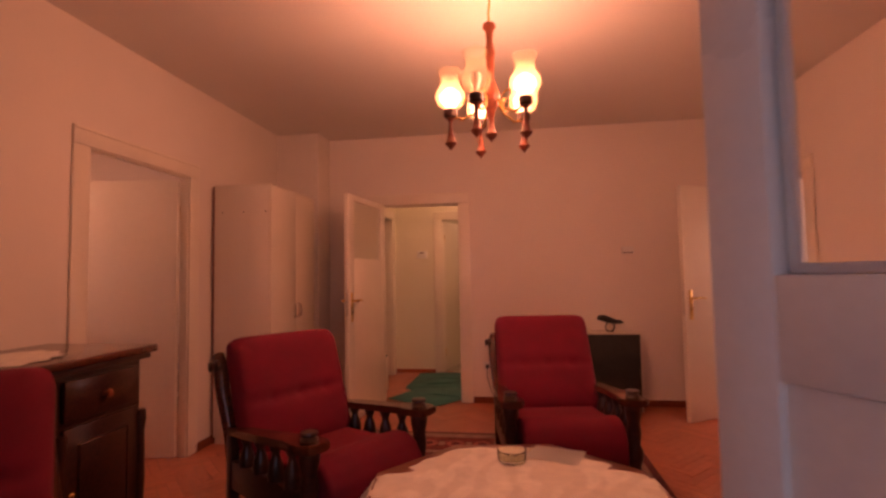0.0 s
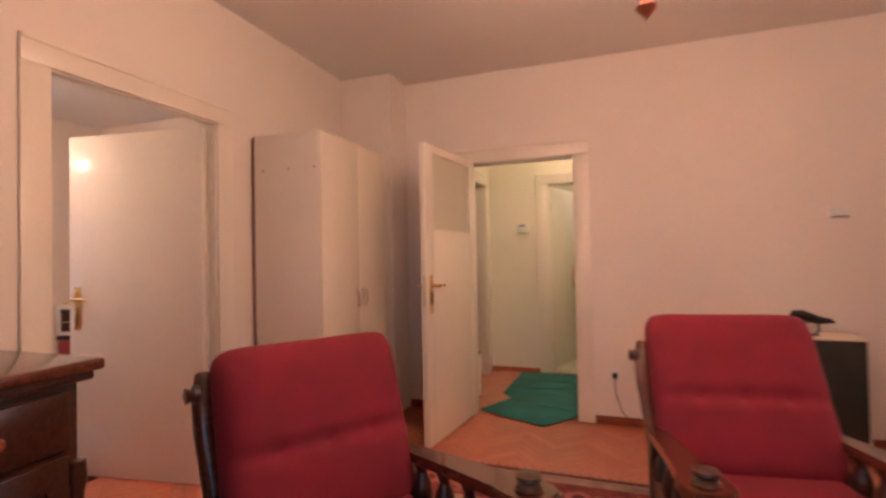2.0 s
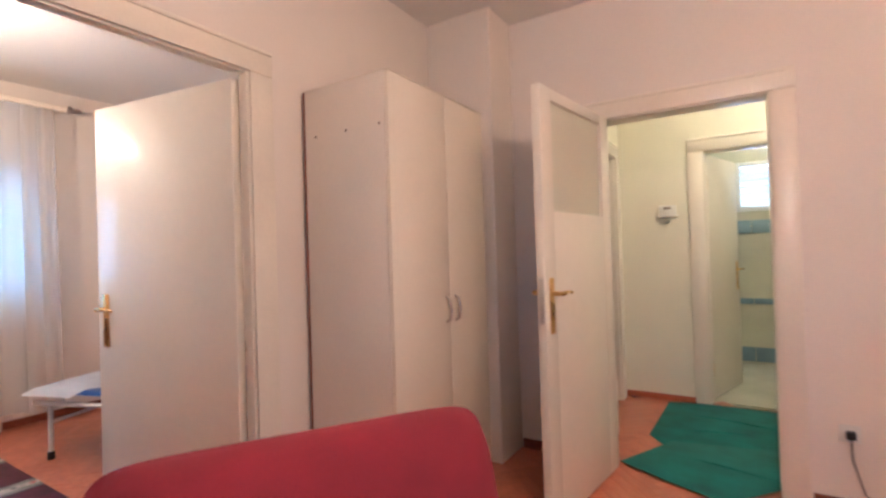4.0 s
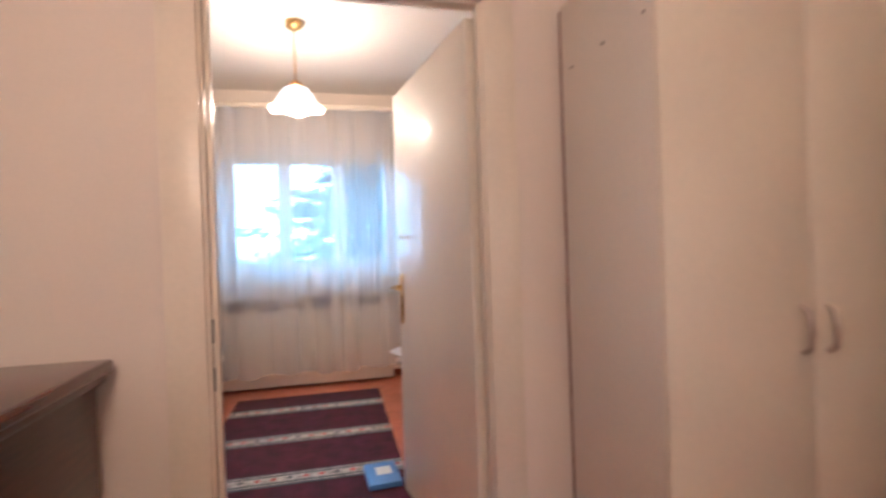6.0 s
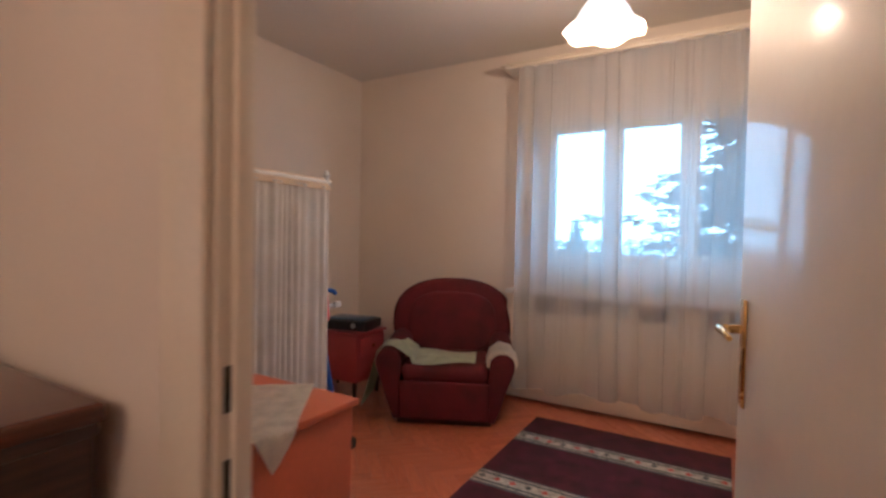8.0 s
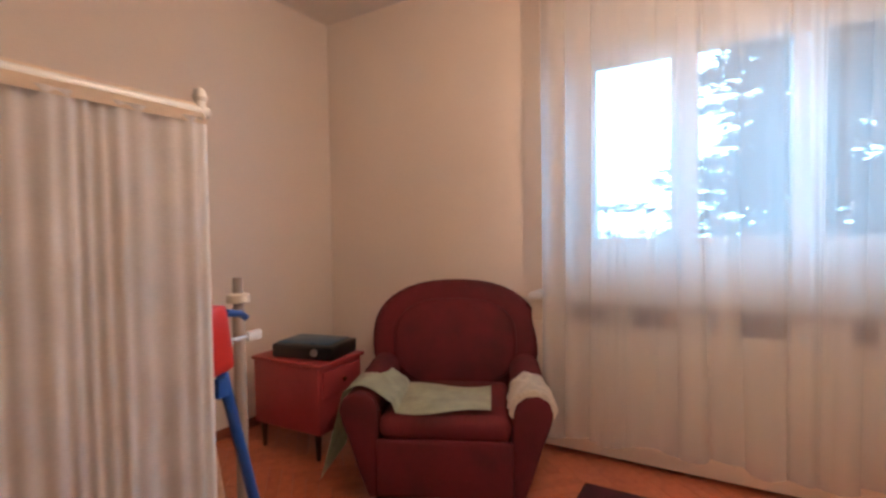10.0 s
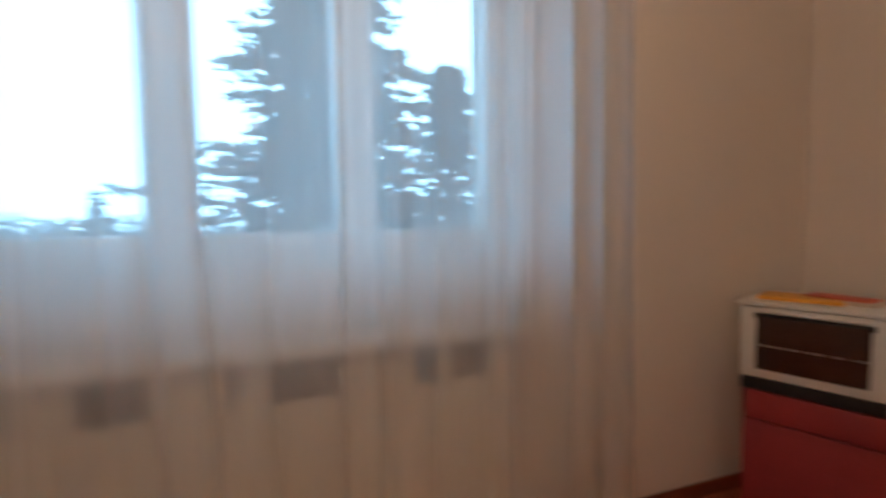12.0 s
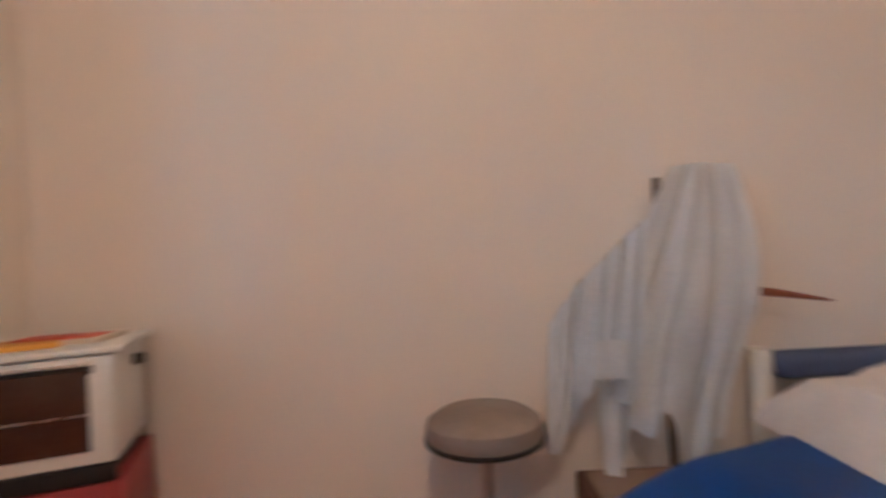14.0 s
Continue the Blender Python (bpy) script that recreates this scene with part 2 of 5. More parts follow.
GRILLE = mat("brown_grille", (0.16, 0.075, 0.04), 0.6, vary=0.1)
CARPET = carpet_weave("oriental_weave", (0.11, 0.018, 0.018), (0.22, 0.055, 0.042), (0.24, 0.12, 0.085))
TILEW = mat("bathroom_tile", (0.62, 0.60, 0.46), 0.2, vary=0.04)
TILEB = mat("blue_tile", (0.26, 0.37, 0.45), 0.2, vary=0.08)

# ---- mesh helpers ----


def rbox(bm, a, b, bevel=0.0, m=None, seg=2):
    """A box between two corners, its edges rounded, added to bm."""
    x0, y0, z0 = a
    x1, y1, z1 = b
    mm = Matrix.LocRotScale(((x0 + x1) / 2, (y0 + y1) / 2, (z0 + z1) / 2), None, (abs(x1 - x0), abs(y1 - y0), abs(z1 - z0)))
    if bevel:
        t = bmesh.new()
        bmesh.ops.create_cube(t, size=1, matrix=mm)
        bmesh.ops.bevel(t, geom=t.edges[:], offset=bevel, segments=seg, affect="EDGES", profile=0.5)
        if m:
            t.transform(m)
        join(bm, t)
    else:
        r = bmesh.ops.create_cube(bm, size=1, matrix=mm)
        if m:
            bmesh.ops.transform(bm, matrix=m, verts=r["verts"])
    return bm


def join(bm, other):
    me = bpy.data.meshes.new("tmp")
    other.to_mesh(me)
    other.free()
    bm.from_mesh(me)
    bpy.data.meshes.remove(me)
    return bm


def box(a, b, bevel=0.004, m=None, seg=2):
    return rbox(bmesh.new(), a, b, bevel, m, seg)


def lathe(profile, n=24, m=None):
    """Turns (radius, height) pairs round the z axis."""
    bm = bmesh.new()
    rings = []
    for r, z in profile:
        rings.append([bm.verts.new((max(r, 1e-4) * math.cos(2 * math.pi * k / n), max(r, 1e-4) * math.sin(2 * math.pi * k / n), z)) for k in range(n)])
    for p, q in zip(rings, rings[1:]):
        for k in range(n):
            bm.faces.new((p[k], p[(k + 1) % n], q[(k + 1) % n], q[k]))
    bm.faces.new(rings[0][::-1])
    bm.faces.new(rings[-1])
    bmesh.ops.recalc_face_normals(bm, faces=bm.faces[:])
    if m:
        bm.transform(m)
    return bm


def tube(points, r, n=10, m=None):
    """A round rod along points; r is one radius or one for each point."""
    bm = bmesh.new()
    pts = [Vector(p) for p in points]
    rings = []
    side = None
    for i, p in enumerate(pts):
        d = (pts[min(i + 1, len(pts) - 1)] - pts[max(i - 1, 0)]).normalized()
        if side is None:
            side = d.orthogonal().normalized()
        side = (side - d * side.dot(d)).normalized()
        up = d.cross(side)
        rr = r[i] if isinstance(r, (list, tuple)) else r
        rings.append([bm.verts.new(p + (side * math.cos(2 * math.pi * k / n) + up * math.sin(2 * math.pi * k / n)) * rr) for k in range(n)])
    for p, q in zip(rings, rings[1:]):
        for k in range(n):
            bm.faces.new((p[k], p[(k + 1) % n], q[(k + 1) % n], q[k]))
    bm.faces.new(rings[0][::-1])
    bm.faces.new(rings[-1])
    bmesh.ops.recalc_face_normals(bm, faces=bm.faces[:])
    if m:
        bm.transform(m)
    return bm


def prism(outline, depth, bevel=0.0, m=None, seg=2):
    """An outline in x and z pushed through y by depth, centred."""
    bm = bmesh.new()
    f1 = [bm.verts.new((x, -depth / 2, z)) for x, z in outline]
    f2 = [bm.verts.new((x, depth / 2, z)) for x, z in outline]
    n = len(outline)
    bm.faces.new(f1)
    bm.faces.new(f2[::-1])
    for k in range(n):
        bm.faces.new((f1[k], f2[k], f2[(k + 1) % n], f1[(k + 1) % n])[::-1])
    bmesh.ops.recalc_face_normals(bm, faces=bm.faces[:])
    if bevel:
        bmesh.ops.bevel(bm, geom=bm.edges[:], offset=bevel, segments=seg, affect="EDGES", profile=0.5)
    if m:
        bm.transform(m)
    return bm


def sheet(nx, ny, place, thick=0.0):
    """A grid of nx by ny cells, each vertex at place(u, v), with an underside if thick."""
    bm = bmesh.new()
    vs = [[bm.verts.new(place(i / nx, j / ny)) for i in range(nx + 1)] for j in range(ny + 1)]
    for j in range(ny):
        for i in range(nx):
            bm.faces.new((vs[j][i], vs[j][i + 1], vs[j + 1][i + 1], vs[j + 1][i]))
    if thick:
        bmesh.ops.solidify(bm, geom=bm.faces[:], thickness=thick)
    bmesh.ops.recalc_face_normals(bm, faces=bm.faces[:])
    return bm


def part(name, bm, material, parent=None, label="", smooth=True):
    me = bpy.data.meshes.new(name)
    bm.to_mesh(me)
    bm.free()
    me.materials.append(material)
    if smooth:
        me.set_sharp_from_angle(angle=radians(38))
        me.shade_smooth()
        me.set_sharp_from_angle(angle=radians(38))
    ob = new(name, me)
    if parent:
        ob.parent = parent
    if label:
        ob["label"] = label
    return ob


def thing(name, m, label, category, group="", kind=""):
    e = new(name)
    e.matrix_world = m
    return tagged(e, label, category, group, kind)


def solid(name, bm, material, label, category, kind="", group=""):
    return tagged(part(name, bm, material), label, category, group, kind)


def wall_mesh(axis, lo, hi, a0, a1, z0, z1, holes=()):
    """A wall between lo and hi across, a0 to a1 along, with holes (a, b, bottom, top)."""
    bm = bmesh.new()
    cuts = sorted({a0, a1, *[v for h in holes for v in h[:2]]})
    for p, q in zip(cuts, cuts[1:]):
        spans, mid = [(z0, z1)], (p + q) / 2
        for a, b, bot, top in holes:
            if a < mid < b:
                spans = [s for u, v in spans for s in ((u, min(v, bot)), (max(u, top), v)) if s[1] - s[0] > 1e-4]
        for u, v in spans:
            rbox(bm, (lo, p, u) if axis == "x" else (p, lo, u), (hi, q, v) if axis == "x" else (q, hi, v))
    bmesh.ops.remove_doubles(bm, verts=bm.verts[:], dist=1e-5)
    return bm

# ---- large structure ----
BX, BY0, BY1 = -3.17, -2.42, 2.40
LX, LY0, LY1 = 4.5, -2.42, 2.46


def structure(name, bm, material, label, smooth=False):
    return tagged(part(name, bm, material, smooth=smooth), label, name.split("_")[0], kind="structure")


structure("wall_west", wall_mesh("x", -0.05, 0.0, BY0 - 0.2, LY1 + 0.1, 0, H, [(-0.02, 0.845, 0, 2.02)]), PLASTER, "cream plastered wall between living room and bedroom")
structure("wall_north", wall_mesh("y", LY1, LY1 + 0.12, 0.0, LX + 0.15, 0, H, [(0.976, 1.815, 0, 2.0)]), PLASTER, "cream plastered wall with the hall doorway")
structure("wall_east", wall_mesh("x", LX, LX + 0.15, LY0, LY1, 0, H, [(1.53, 2.42, 0, 2.0)]), PLASTER, "cream plastered wall with a side doorway")
structure("wall_south", wall_mesh("y", LY0 - 0.15, LY0, 0.0, LX + 0.15, 0, H, [(1.75, 3.25, 0, 2.3)]), PLASTER, "cream plastered wall with a wide glazed doorway")
structure("wall_pillar", box((0.0, 2.16, 0), (0.44, LY1 - 0.002, H), 0.006), PLASTER, "plastered pillar in the room corner")
structure("wall_window", wall_mesh("x", BX - 0.32, BX, BY0 - 0.2, BY1 + 0.2, 0, H, [(-0.60, 0.93, 1.04, 2.13)]), PLASTER, "bedroom wall with a three-part window")
structure("wall_bedroom_south", wall_mesh("y", BY0 - 0.2, BY0, BX, -0.05, 0, H), PLASTER, "plain cream bedroom wall")
structure("wall_bedroom_north", wall_mesh("y", BY1, BY1 + 0.2, BX, -0.05, 0, H), PLASTER, "plain cream bedroom wall")
structure("wall_hall_west", wall_mesh("x", 0.66, 0.78, LY1 + 0.12, 4.02, 0, H, [(3.0, 3.72, 0, 2.0)]), HALLP, "pale yellow hall wall with a doorway")
structure("wall_hall_north", wall_mesh("y", 3.90, 4.02, 0.78, 3.2, 0, H, [(1.40, 2.15, 0, 2.0)]), HALLP, "pale yellow hall wall with the bathroom doorway")
structure("wall_hall_east", wall_mesh("x", 3.2, 3.3, LY1 + 0.12, 4.02, 0, H), HALLP, "pale yellow hall wall")
structure("wall_hall_south", wall_mesh("y", LY1 + 0.12, LY1 + 0.135, 0.78, 3.2, 0, H, [(0.976, 1.815, 0, 2.0)]), HALLP, "pale yellow side of the hall wall")
structure("wall_store", wall_mesh("x", -0.5, -0.4, LY1 + 0.12, 4.02, 0, H), COOLWHITE, "plain wall of the room off the hall")
structure("wall_store_north", wall_mesh("y", 3.90, 4.02, -0.4, 0.66, 0, H), COOLWHITE, "plain wall of the room off the hall")
structure("wall_bathroom_west", wall_mesh("x", 1.0, 1.12, 4.02, 5.7, 0, H), TILEW, "tiled bathroom wall")
structure("wall_bathroom_east", wall_mesh("x", 2.75, 2.85, 4.02, 5.7, 0, H), TILEW, "tiled bathroom wall")
structure("wall_bathroom_north", wall_mesh("y", 5.6, 5.7, 1.12, 2.75, 0, H, [(1.62, 1.96, 1.62, 2.08)]), TILEW, "tiled bathroom wall with a small window")
structure("wall_kitchen_east", wall_mesh("x", 6.6, 6.7, 0.2, 4.0, 0, H, [(2.1, 3.3, 1.0, 2.0)]), PLASTER, "plain wall of the side room with a window")
structure("wall_kitchen_south", wall_mesh("y", 0.1, 0.2, LX + 0.15, 6.7, 0, H), PLASTER, "plain wall of the side room")
structure("wall_kitchen_north", wall_mesh("y", 4.0, 4.1, LX + 0.15, 6.7, 0, H), PLASTER, "plain wall of the side room")
structure("wall_loggia_west", wall_mesh("x", 0.9, 1.0, -5.0, LY0 - 0.15, 0, H), PLASTER, "plain wall of the glazed loggia")
structure("wall_loggia_east", wall_mesh("x", 4.0, 4.1, -5.0, LY0 - 0.15, 0, H), PLASTER, "plain wall of the glazed loggia")
structure("wall_loggia_south", wall_mesh("y", -5.1, -5.0, 0.9, 4.1, 0, H, [(1.4, 3.6, 0.9, 2.3)]), PLASTER, "loggia parapet wall with a wide window")

structure("floor", box((-0.6, -5.2, -0.10), (6.8, 5.8, -0.022), 0), JOINT, "dark subfloor between parquet blocks")
structure("floor_bedroom", box((BX - 0.35, BY0 - 0.2, -0.10), (-0.6, BY1 + 0.2, -0.022), 0), JOINT, "dark subfloor of the bedroom")
structure("floor_bathroom", box((1.0, 4.0, -0.021), (2.85, 5.7, -0.002), 0), TILEW, "pale tiled bathroom floor")
structure("floor_loggia", box((0.9, -5.1, -0.021), (4.1, LY0 - 0.14, -0.002), 0), TILEW, "pale tiled loggia floor")
structure("floor_kitchen", box((LX + 0.14, 0.2, -0.021), (6.6, 4.0, -0.002), 0), TILEW, "pale tiled floor of the side room")
structure("ceiling", box((-0.6, -5.2, H), (6.8, 5.8, H + 0.12), 0), CEIL, "white painted ceiling")
structure("ceiling_bedroom", box((BX - 0.35, BY0 - 0.2, H), (-0.6, BY1 + 0.2, H + 0.12), 0), CEIL, "white painted bedroom ceiling")


def skirting(name, a, b, material=CHERRY):
    structure(name, box(a, b, 0.004), material, "narrow reddish wooden baseboard", True)


for k, (a, b) in enumerate((
    ((0.003, -2.40, 0), (0.018, -0.10, 0.06)), ((0.003, 0.91, 0), (0.018, 2.155, 0.06)), ((1.92, LY1 - 0.018, 0), (LX - 0.02, LY1 - 0.003, 0.06)),
    ((LX - 0.018, -2.40, 0), (LX - 0.003, 1.43, 0.06)), ((0.45, LY1 - 0.018, 0), (0.87, LY1 - 0.003, 0.06)), ((BX + 0.003, BY0 + 0.02, 0), (BX + 0.018, BY1 - 0.02, 0.06)),
    ((BX + 0.02, BY1 - 0.018, 0), (-0.12, BY1 - 0.003, 0.06)), ((BX + 0.02, BY0 + 0.003, 0), (-0.12, BY0 + 0.018, 0.06)), ((0.785, 3.882, 0), (1.31, 3.897, 0.045)))):
    skirting(f"baseboard_{k + 1}", a, b, PARQ if a[1] > 3 else CHERRY)


def door_frame(name, m, width, depth, height=2.0, casing=0.095, material=TRIM, label="cream enamelled wooden door casing"):
    """A lining with casings on both faces. Local x runs along the wall from the opening's edge, y into the wall."""
    e = tagged(new(name), label, "door frame", kind="structure")
    e.matrix_world = m
    for nm, a, b in (("jamb", (0, 0, 0), (0.02, depth, height)), ("jamb", (width - 0.02, 0, 0), (width, depth, height)), ("head", (0.02, 0, height - 0.02), (width - 0.02, depth, height))):
        part(nm, box(a, b, 0.003), material, e)
    for y0, y1 in ((-0.018, -0.002), (depth + 0.002, depth + 0.014)):
        part("casing", box((-casing, y0, 0), (0.012, y1, height - 0.012), 0.005), material, e)
        part("casing", box((width - 0.012, y0, 0), (width + casing, y1, height - 0.012), 0.005), material, e)
        part("casing", box((-casing, y0, height - 0.012), (width + casing, y1, height + casing), 0.005), material, e)
        s = -1 if y0 < 0 else 1
        yy = y0 if s < 0 else y1
        part("bead", box((-casing + 0.004, yy - 0.008, height + casing - 0.022), (width + casing - 0.004, yy + 0.008, height + casing - 0.006), 0.004), material, e)
    for y in (depth * 0.45,):
        part("stop", box((0.022, y, 0), (0.034, y + 0.03, height - 0.022), 0.002), material, e)
    return e


FRAME_BED = door_frame("door_frame_bedroom", pose(0, -0.02, 0, 0, 0, 90), 0.865, 0.05, 2.02)
door_frame("door_frame_hall", pose(0.976, LY1, 0), 0.839, 0.135)
door_frame("door_frame_side", pose(LX, 2.42, 0, 0, 0, -90), 0.89, 0.15)
door_frame("door_frame_bathroom", pose(1.40, 3.90, 0), 0.75, 0.12)
door_frame("door_frame_store", pose(0.78, 3.0, 0, 0, 0, 90), 0.72, 0.12)
for z in (0.86, 1.0):
    part("strike_plate", box((0.0205, 0.012, z - 0.035), (0.023, 0.036, z + 0.035), 0.001), BLACK, FRAME_BED, "dark lock keeper")


def lever(parent, x, z, y, side, flip=1, plate=0.25):
    """A brass lever on a long plate at one face of a leaf."""
    h = part("door_handle", box((x - 0.02, y, z - plate * 0.72), (x + 0.02, y + side * 0.007, z + plate * 0.28), 0.003), BRASS, parent, "brass lever on a long plate")
    bm = tube([(x, y, z), (x, y + side * 0.045, z), (x + flip * 0.012, y + side * 0.055, z), (x + flip * 0.06, y + side * 0.055, z + 0.004), (x + flip * 0.115, y + side * 0.05, z - 0.004)], [0.011, 0.010, 0.010, 0.008, 0.006])
    part("lever", bm, BRASS, h)
    part("keyhole", box((x - 0.004, y + side * 0.0072, z - 0.10), (x + 0.004, y + side * 0.0084, z - 0.082), 0.0005), BLACK, h)


def flush_leaf(name, m, width, label, handle_z=1.03, material=GLOSS, height=1.985):
    """A flush leaf: hinge at local x = 0, closing edge at x = width, 40 mm thick in y."""
    e = tagged(new(name), label, "door", kind="structure")
    e.matrix_world = m
    part("leaf", box((0, 0, 0.008), (width, 0.04, height), 0.003), material, e)
    part("lock_face", box((width + 0.0005, 0.008, handle_z - 0.14), (width + 0.0022, 0.032, handle_z + 0.06), 0.0005), NICKEL, e)
    for side, y in ((-1, 0), (1, 0.04)):
        lever(e, width - 0.06, handle_z, y, side, -1)
    for z in (0.25, 1.75):
        part("hinge", tube([(-0.006, -0.004, z - 0.05), (-0.006, -0.004, z + 0.05)], 0.008), BRASS, e)
    return e


def heading(a, b):
    return math.degrees(math.atan2(b[1] - a[1], b[0] - a[0]))


A, B = (-0.068, 0.838), (-1.03, 0.69)
flush_leaf("door_bedroom", pose(A[0], A[1], 0, 0, 0, heading(A, B)), 0.89, "glossy cream flush bedroom door standing open")
A, B = (4.49, 2.39), (3.72, 1.96)
flush_leaf("door_side", pose(A[0], A[1], 0, 0, 0, heading(A, B)), 0.87, "satin cream flush door standing open beside the north wall", material=SATIN)


def glazed_leaf(name, m, width, label, material, glass_z0, glass_z1, height=1.985, lower_panel=False, handle=True, sides=0.12, top=0.13):
    e = tagged(new(name), label, "door", kind="structure")
    e.matrix_world = m
    part("stile", box((0, 0, 0.008), (sides, 0.042, height), 0.004), material, e)
    part("stile", box((width - sides, 0, 0.008), (width, 0.042, height), 0.004), material, e)
    part("top_rail", box((sides, 0.001, height - top), (width - sides, 0.041, height), 0.004), material, e)
    if lower_panel:
        part("middle_rail", box((sides, 0.001, glass_z0 - 0.135), (width - sides, 0.041, glass_z0), 0.004), material, e)
        part("bottom_rail", box((sides, 0.001, 0.008), (width - sides, 0.041, 0.2), 0.004), material, e)
        part("panel", box((sides - 0.005, 0.012, 0.19), (width - sides + 0.005, 0.03, glass_z0 - 0.125), 0.003), material, e)
    else:
        part("panel", box((sides, 0.001, 0.008), (width - sides, 0.041, glass_z0), 0.004), material, e)
    part("glass", box((sides - 0.004, 0.017, glass_z0 - 0.004), (width - sides + 0.004, 0.023, glass_z1 + 0.004), 0), FROST if handle else PANE, e, "ribbed obscure glass" if handle else "clear glass", smooth=False)
    for a, b in (((sides, -0.003, glass_z0), (sides + 0.014, 0.013, glass_z1)), ((width - sides - 0.014, -0.003, glass_z0), (width - sides, 0.013, glass_z1)),
                 ((sides, -0.003, glass_z1 - 0.014), (width - sides, 0.013, glass_z1)), ((sides, -0.003, glass_z0), (width - sides, 0.013, glass_z0 + 0.014))):
        part("glazing_bead", box(a, b, 0.003), material, e)
    if handle:
        for side, y in ((-1, 0), (1, 0.042)):
            lever(e, width - 0.055, 1.05, y, side, -1)
        part("lock_face", box((width + 0.0005, 0.009, 0.92), (width + 0.0022, 0.033, 1.12), 0.0005), NICKEL, e)
    return e


A, B = (0.995, 2.44), (0.885, 1.52)
glazed_leaf("door_hall", pose(A[0], A[1], 0, 0, 0, heading(A, B)), 0.82, "cream hall door with an obscure glass pane, open", GLOSS, 1.42, 1.93, sides=0.11, top=0.055)
A, B = (3.12, -2.41), (2.60, -1.49)
glazed_leaf("door_loggia", pose(A[0], A[1], 0, 0, 0, heading(A, B)), 0.94, "white panelled glass door standing open", COOLWHITE, 1.25, 2.12, 2.22, lower_panel=True, handle=False, sides=0.09, top=0.1)
A, B = (1.425, 4.03), (1.62, 4.70)
flush_leaf("door_bathroom", pose(A[0], A[1], 0, 0, 0, heading(A, B)), 0.69, "pale enamelled bathroom door standing open", material=GLOSS)

# bedroom window
win = tagged(new("window_1"), "white three-part window with clear panes", "window", kind="structure")
wx = BX - 0.03
part("window_frame", box((wx - 0.03, -0.598, 1.042), (wx + 0.03, -0.565, 2.128), 0.004), COOLWHITE, win)
part("window_frame", box((wx - 0.03, 0.895, 1.042), (wx + 0.03, 0.928, 2.128), 0.004), COOLWHITE, win)
part("window_frame", box((wx - 0.03, -0.565, 2.09), (wx + 0.03, 0.895, 2.128), 0.004), COOLWHITE, win)
part("window_frame", box((wx - 0.03, -0.565, 1.042), (wx + 0.03, 0.895, 1.075), 0.004), COOLWHITE, win)
for k in range(3):
    y0 = -0.565 + k * 0.4867
    y1 = y0 + 0.4867
    s = part("sash", box((wx - 0.024, y0 + 0.002, 1.077), (wx + 0.04, y0 + 0.060, 2.088), 0.005), COOLWHITE, win)
    part("stile", box((wx - 0.024, y1 - 0.060, 1.077), (wx + 0.04, y1 - 0.002, 2.088), 0.005), COOLWHITE, s)
    part("rail", box((wx - 0.022, y0 + 0.060, 1.077), (wx + 0.038, y1 - 0.060, 1.135), 0.005), COOLWHITE, s)
    part("rail", box((wx - 0.022, y0 + 0.060, 2.03), (wx + 0.038, y1 - 0.060, 2.088), 0.005), COOLWHITE, s)
    g = part("pane", box((wx + 0.004, y0 + 0.056, 1.131), (wx + 0.008, y1 - 0.056, 2.034), 0), PANE, win, smooth=False)
    g.visible_shadow = False
part("window_sill", box((BX + 0.002, -0.82, 0.815), (BX + 0.185, 0.98, 0.847), 0.006), COOLWHITE, win, "deep white window board")
part("apron", box((BX + 0.002, -0.66, 0.848), (BX + 0.03, 0.96, 1.04), 0.004), COOLWHITE, win)

# radiator cover under the sill: a panelled box with a dark slotted grille on top
rad = tagged(new("radiator_cover"), "cream boxed radiator cover with dark slots under the sill", "radiator cover", kind="structure")
part("front_panel", box((BX + 0.118, -0.82, 0.02), (BX + 0.135, 0.86, 0.688), 0.003), TRIM, rad)
part("end_panel", box((BX + 0.003, -0.82, 0.02), (BX + 0.116, -0.80, 0.813), 0.003), TRIM, rad)
part("end_panel", box((BX + 0.003, 0.84, 0.02), (BX + 0.116, 0.86, 0.813), 0.003), TRIM, rad)
part("top_rail", box((BX + 0.116, -0.82, 0.797), (BX + 0.136, 0.86, 0.814), 0.003), TRIM, rad)
# Brown board in the opening; its dark tone stands in for shade inside.
part("gap_shade_board", box((BX + 0.06, -0.798, 0.690), (BX + 0.08, 0.838, 0.814), 0), GRILLE, rad, "brown board standing in for shade behind the slats")
for a, b in ((-0.82, -0.60), (-0.42, -0.29), (-0.135, 0.04), (0.065, 0.147), (0.32, 0.54), (0.62, 0.66), (0.785, 0.86)):
    part("post", box((BX + 0.115, a, 0.690), (BX + 0.136, b, 0.796), 0.002), TRIM, rad)
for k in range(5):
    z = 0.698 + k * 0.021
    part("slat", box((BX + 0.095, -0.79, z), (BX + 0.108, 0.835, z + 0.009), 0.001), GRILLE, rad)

# pelmet rail at the ceiling
rail = tagged(new("curtain_rail"), "white double curtain rail below the ceiling", "curtain rail", kind="structure")
part("rail", box((-2.895, -0.80, 2.465), (-2.845, 1.24, 2.49), 0.006), TRIM, rail)
part("board", box((BX + 0.003, -0.84, 2.491), (-2.84, 1.24, 2.503), 0.003), TRIM, rail)
part("bracket", box((BX + 0.003, -0.78, 2.40), (BX + 0.03, -0.75, 2.490), 0.003), TRIM, rail)
part("bracket", box((BX + 0.003, 0.9, 2.40), (BX + 0.03, 0.93, 2.490), 0.003), TRIM, rail)

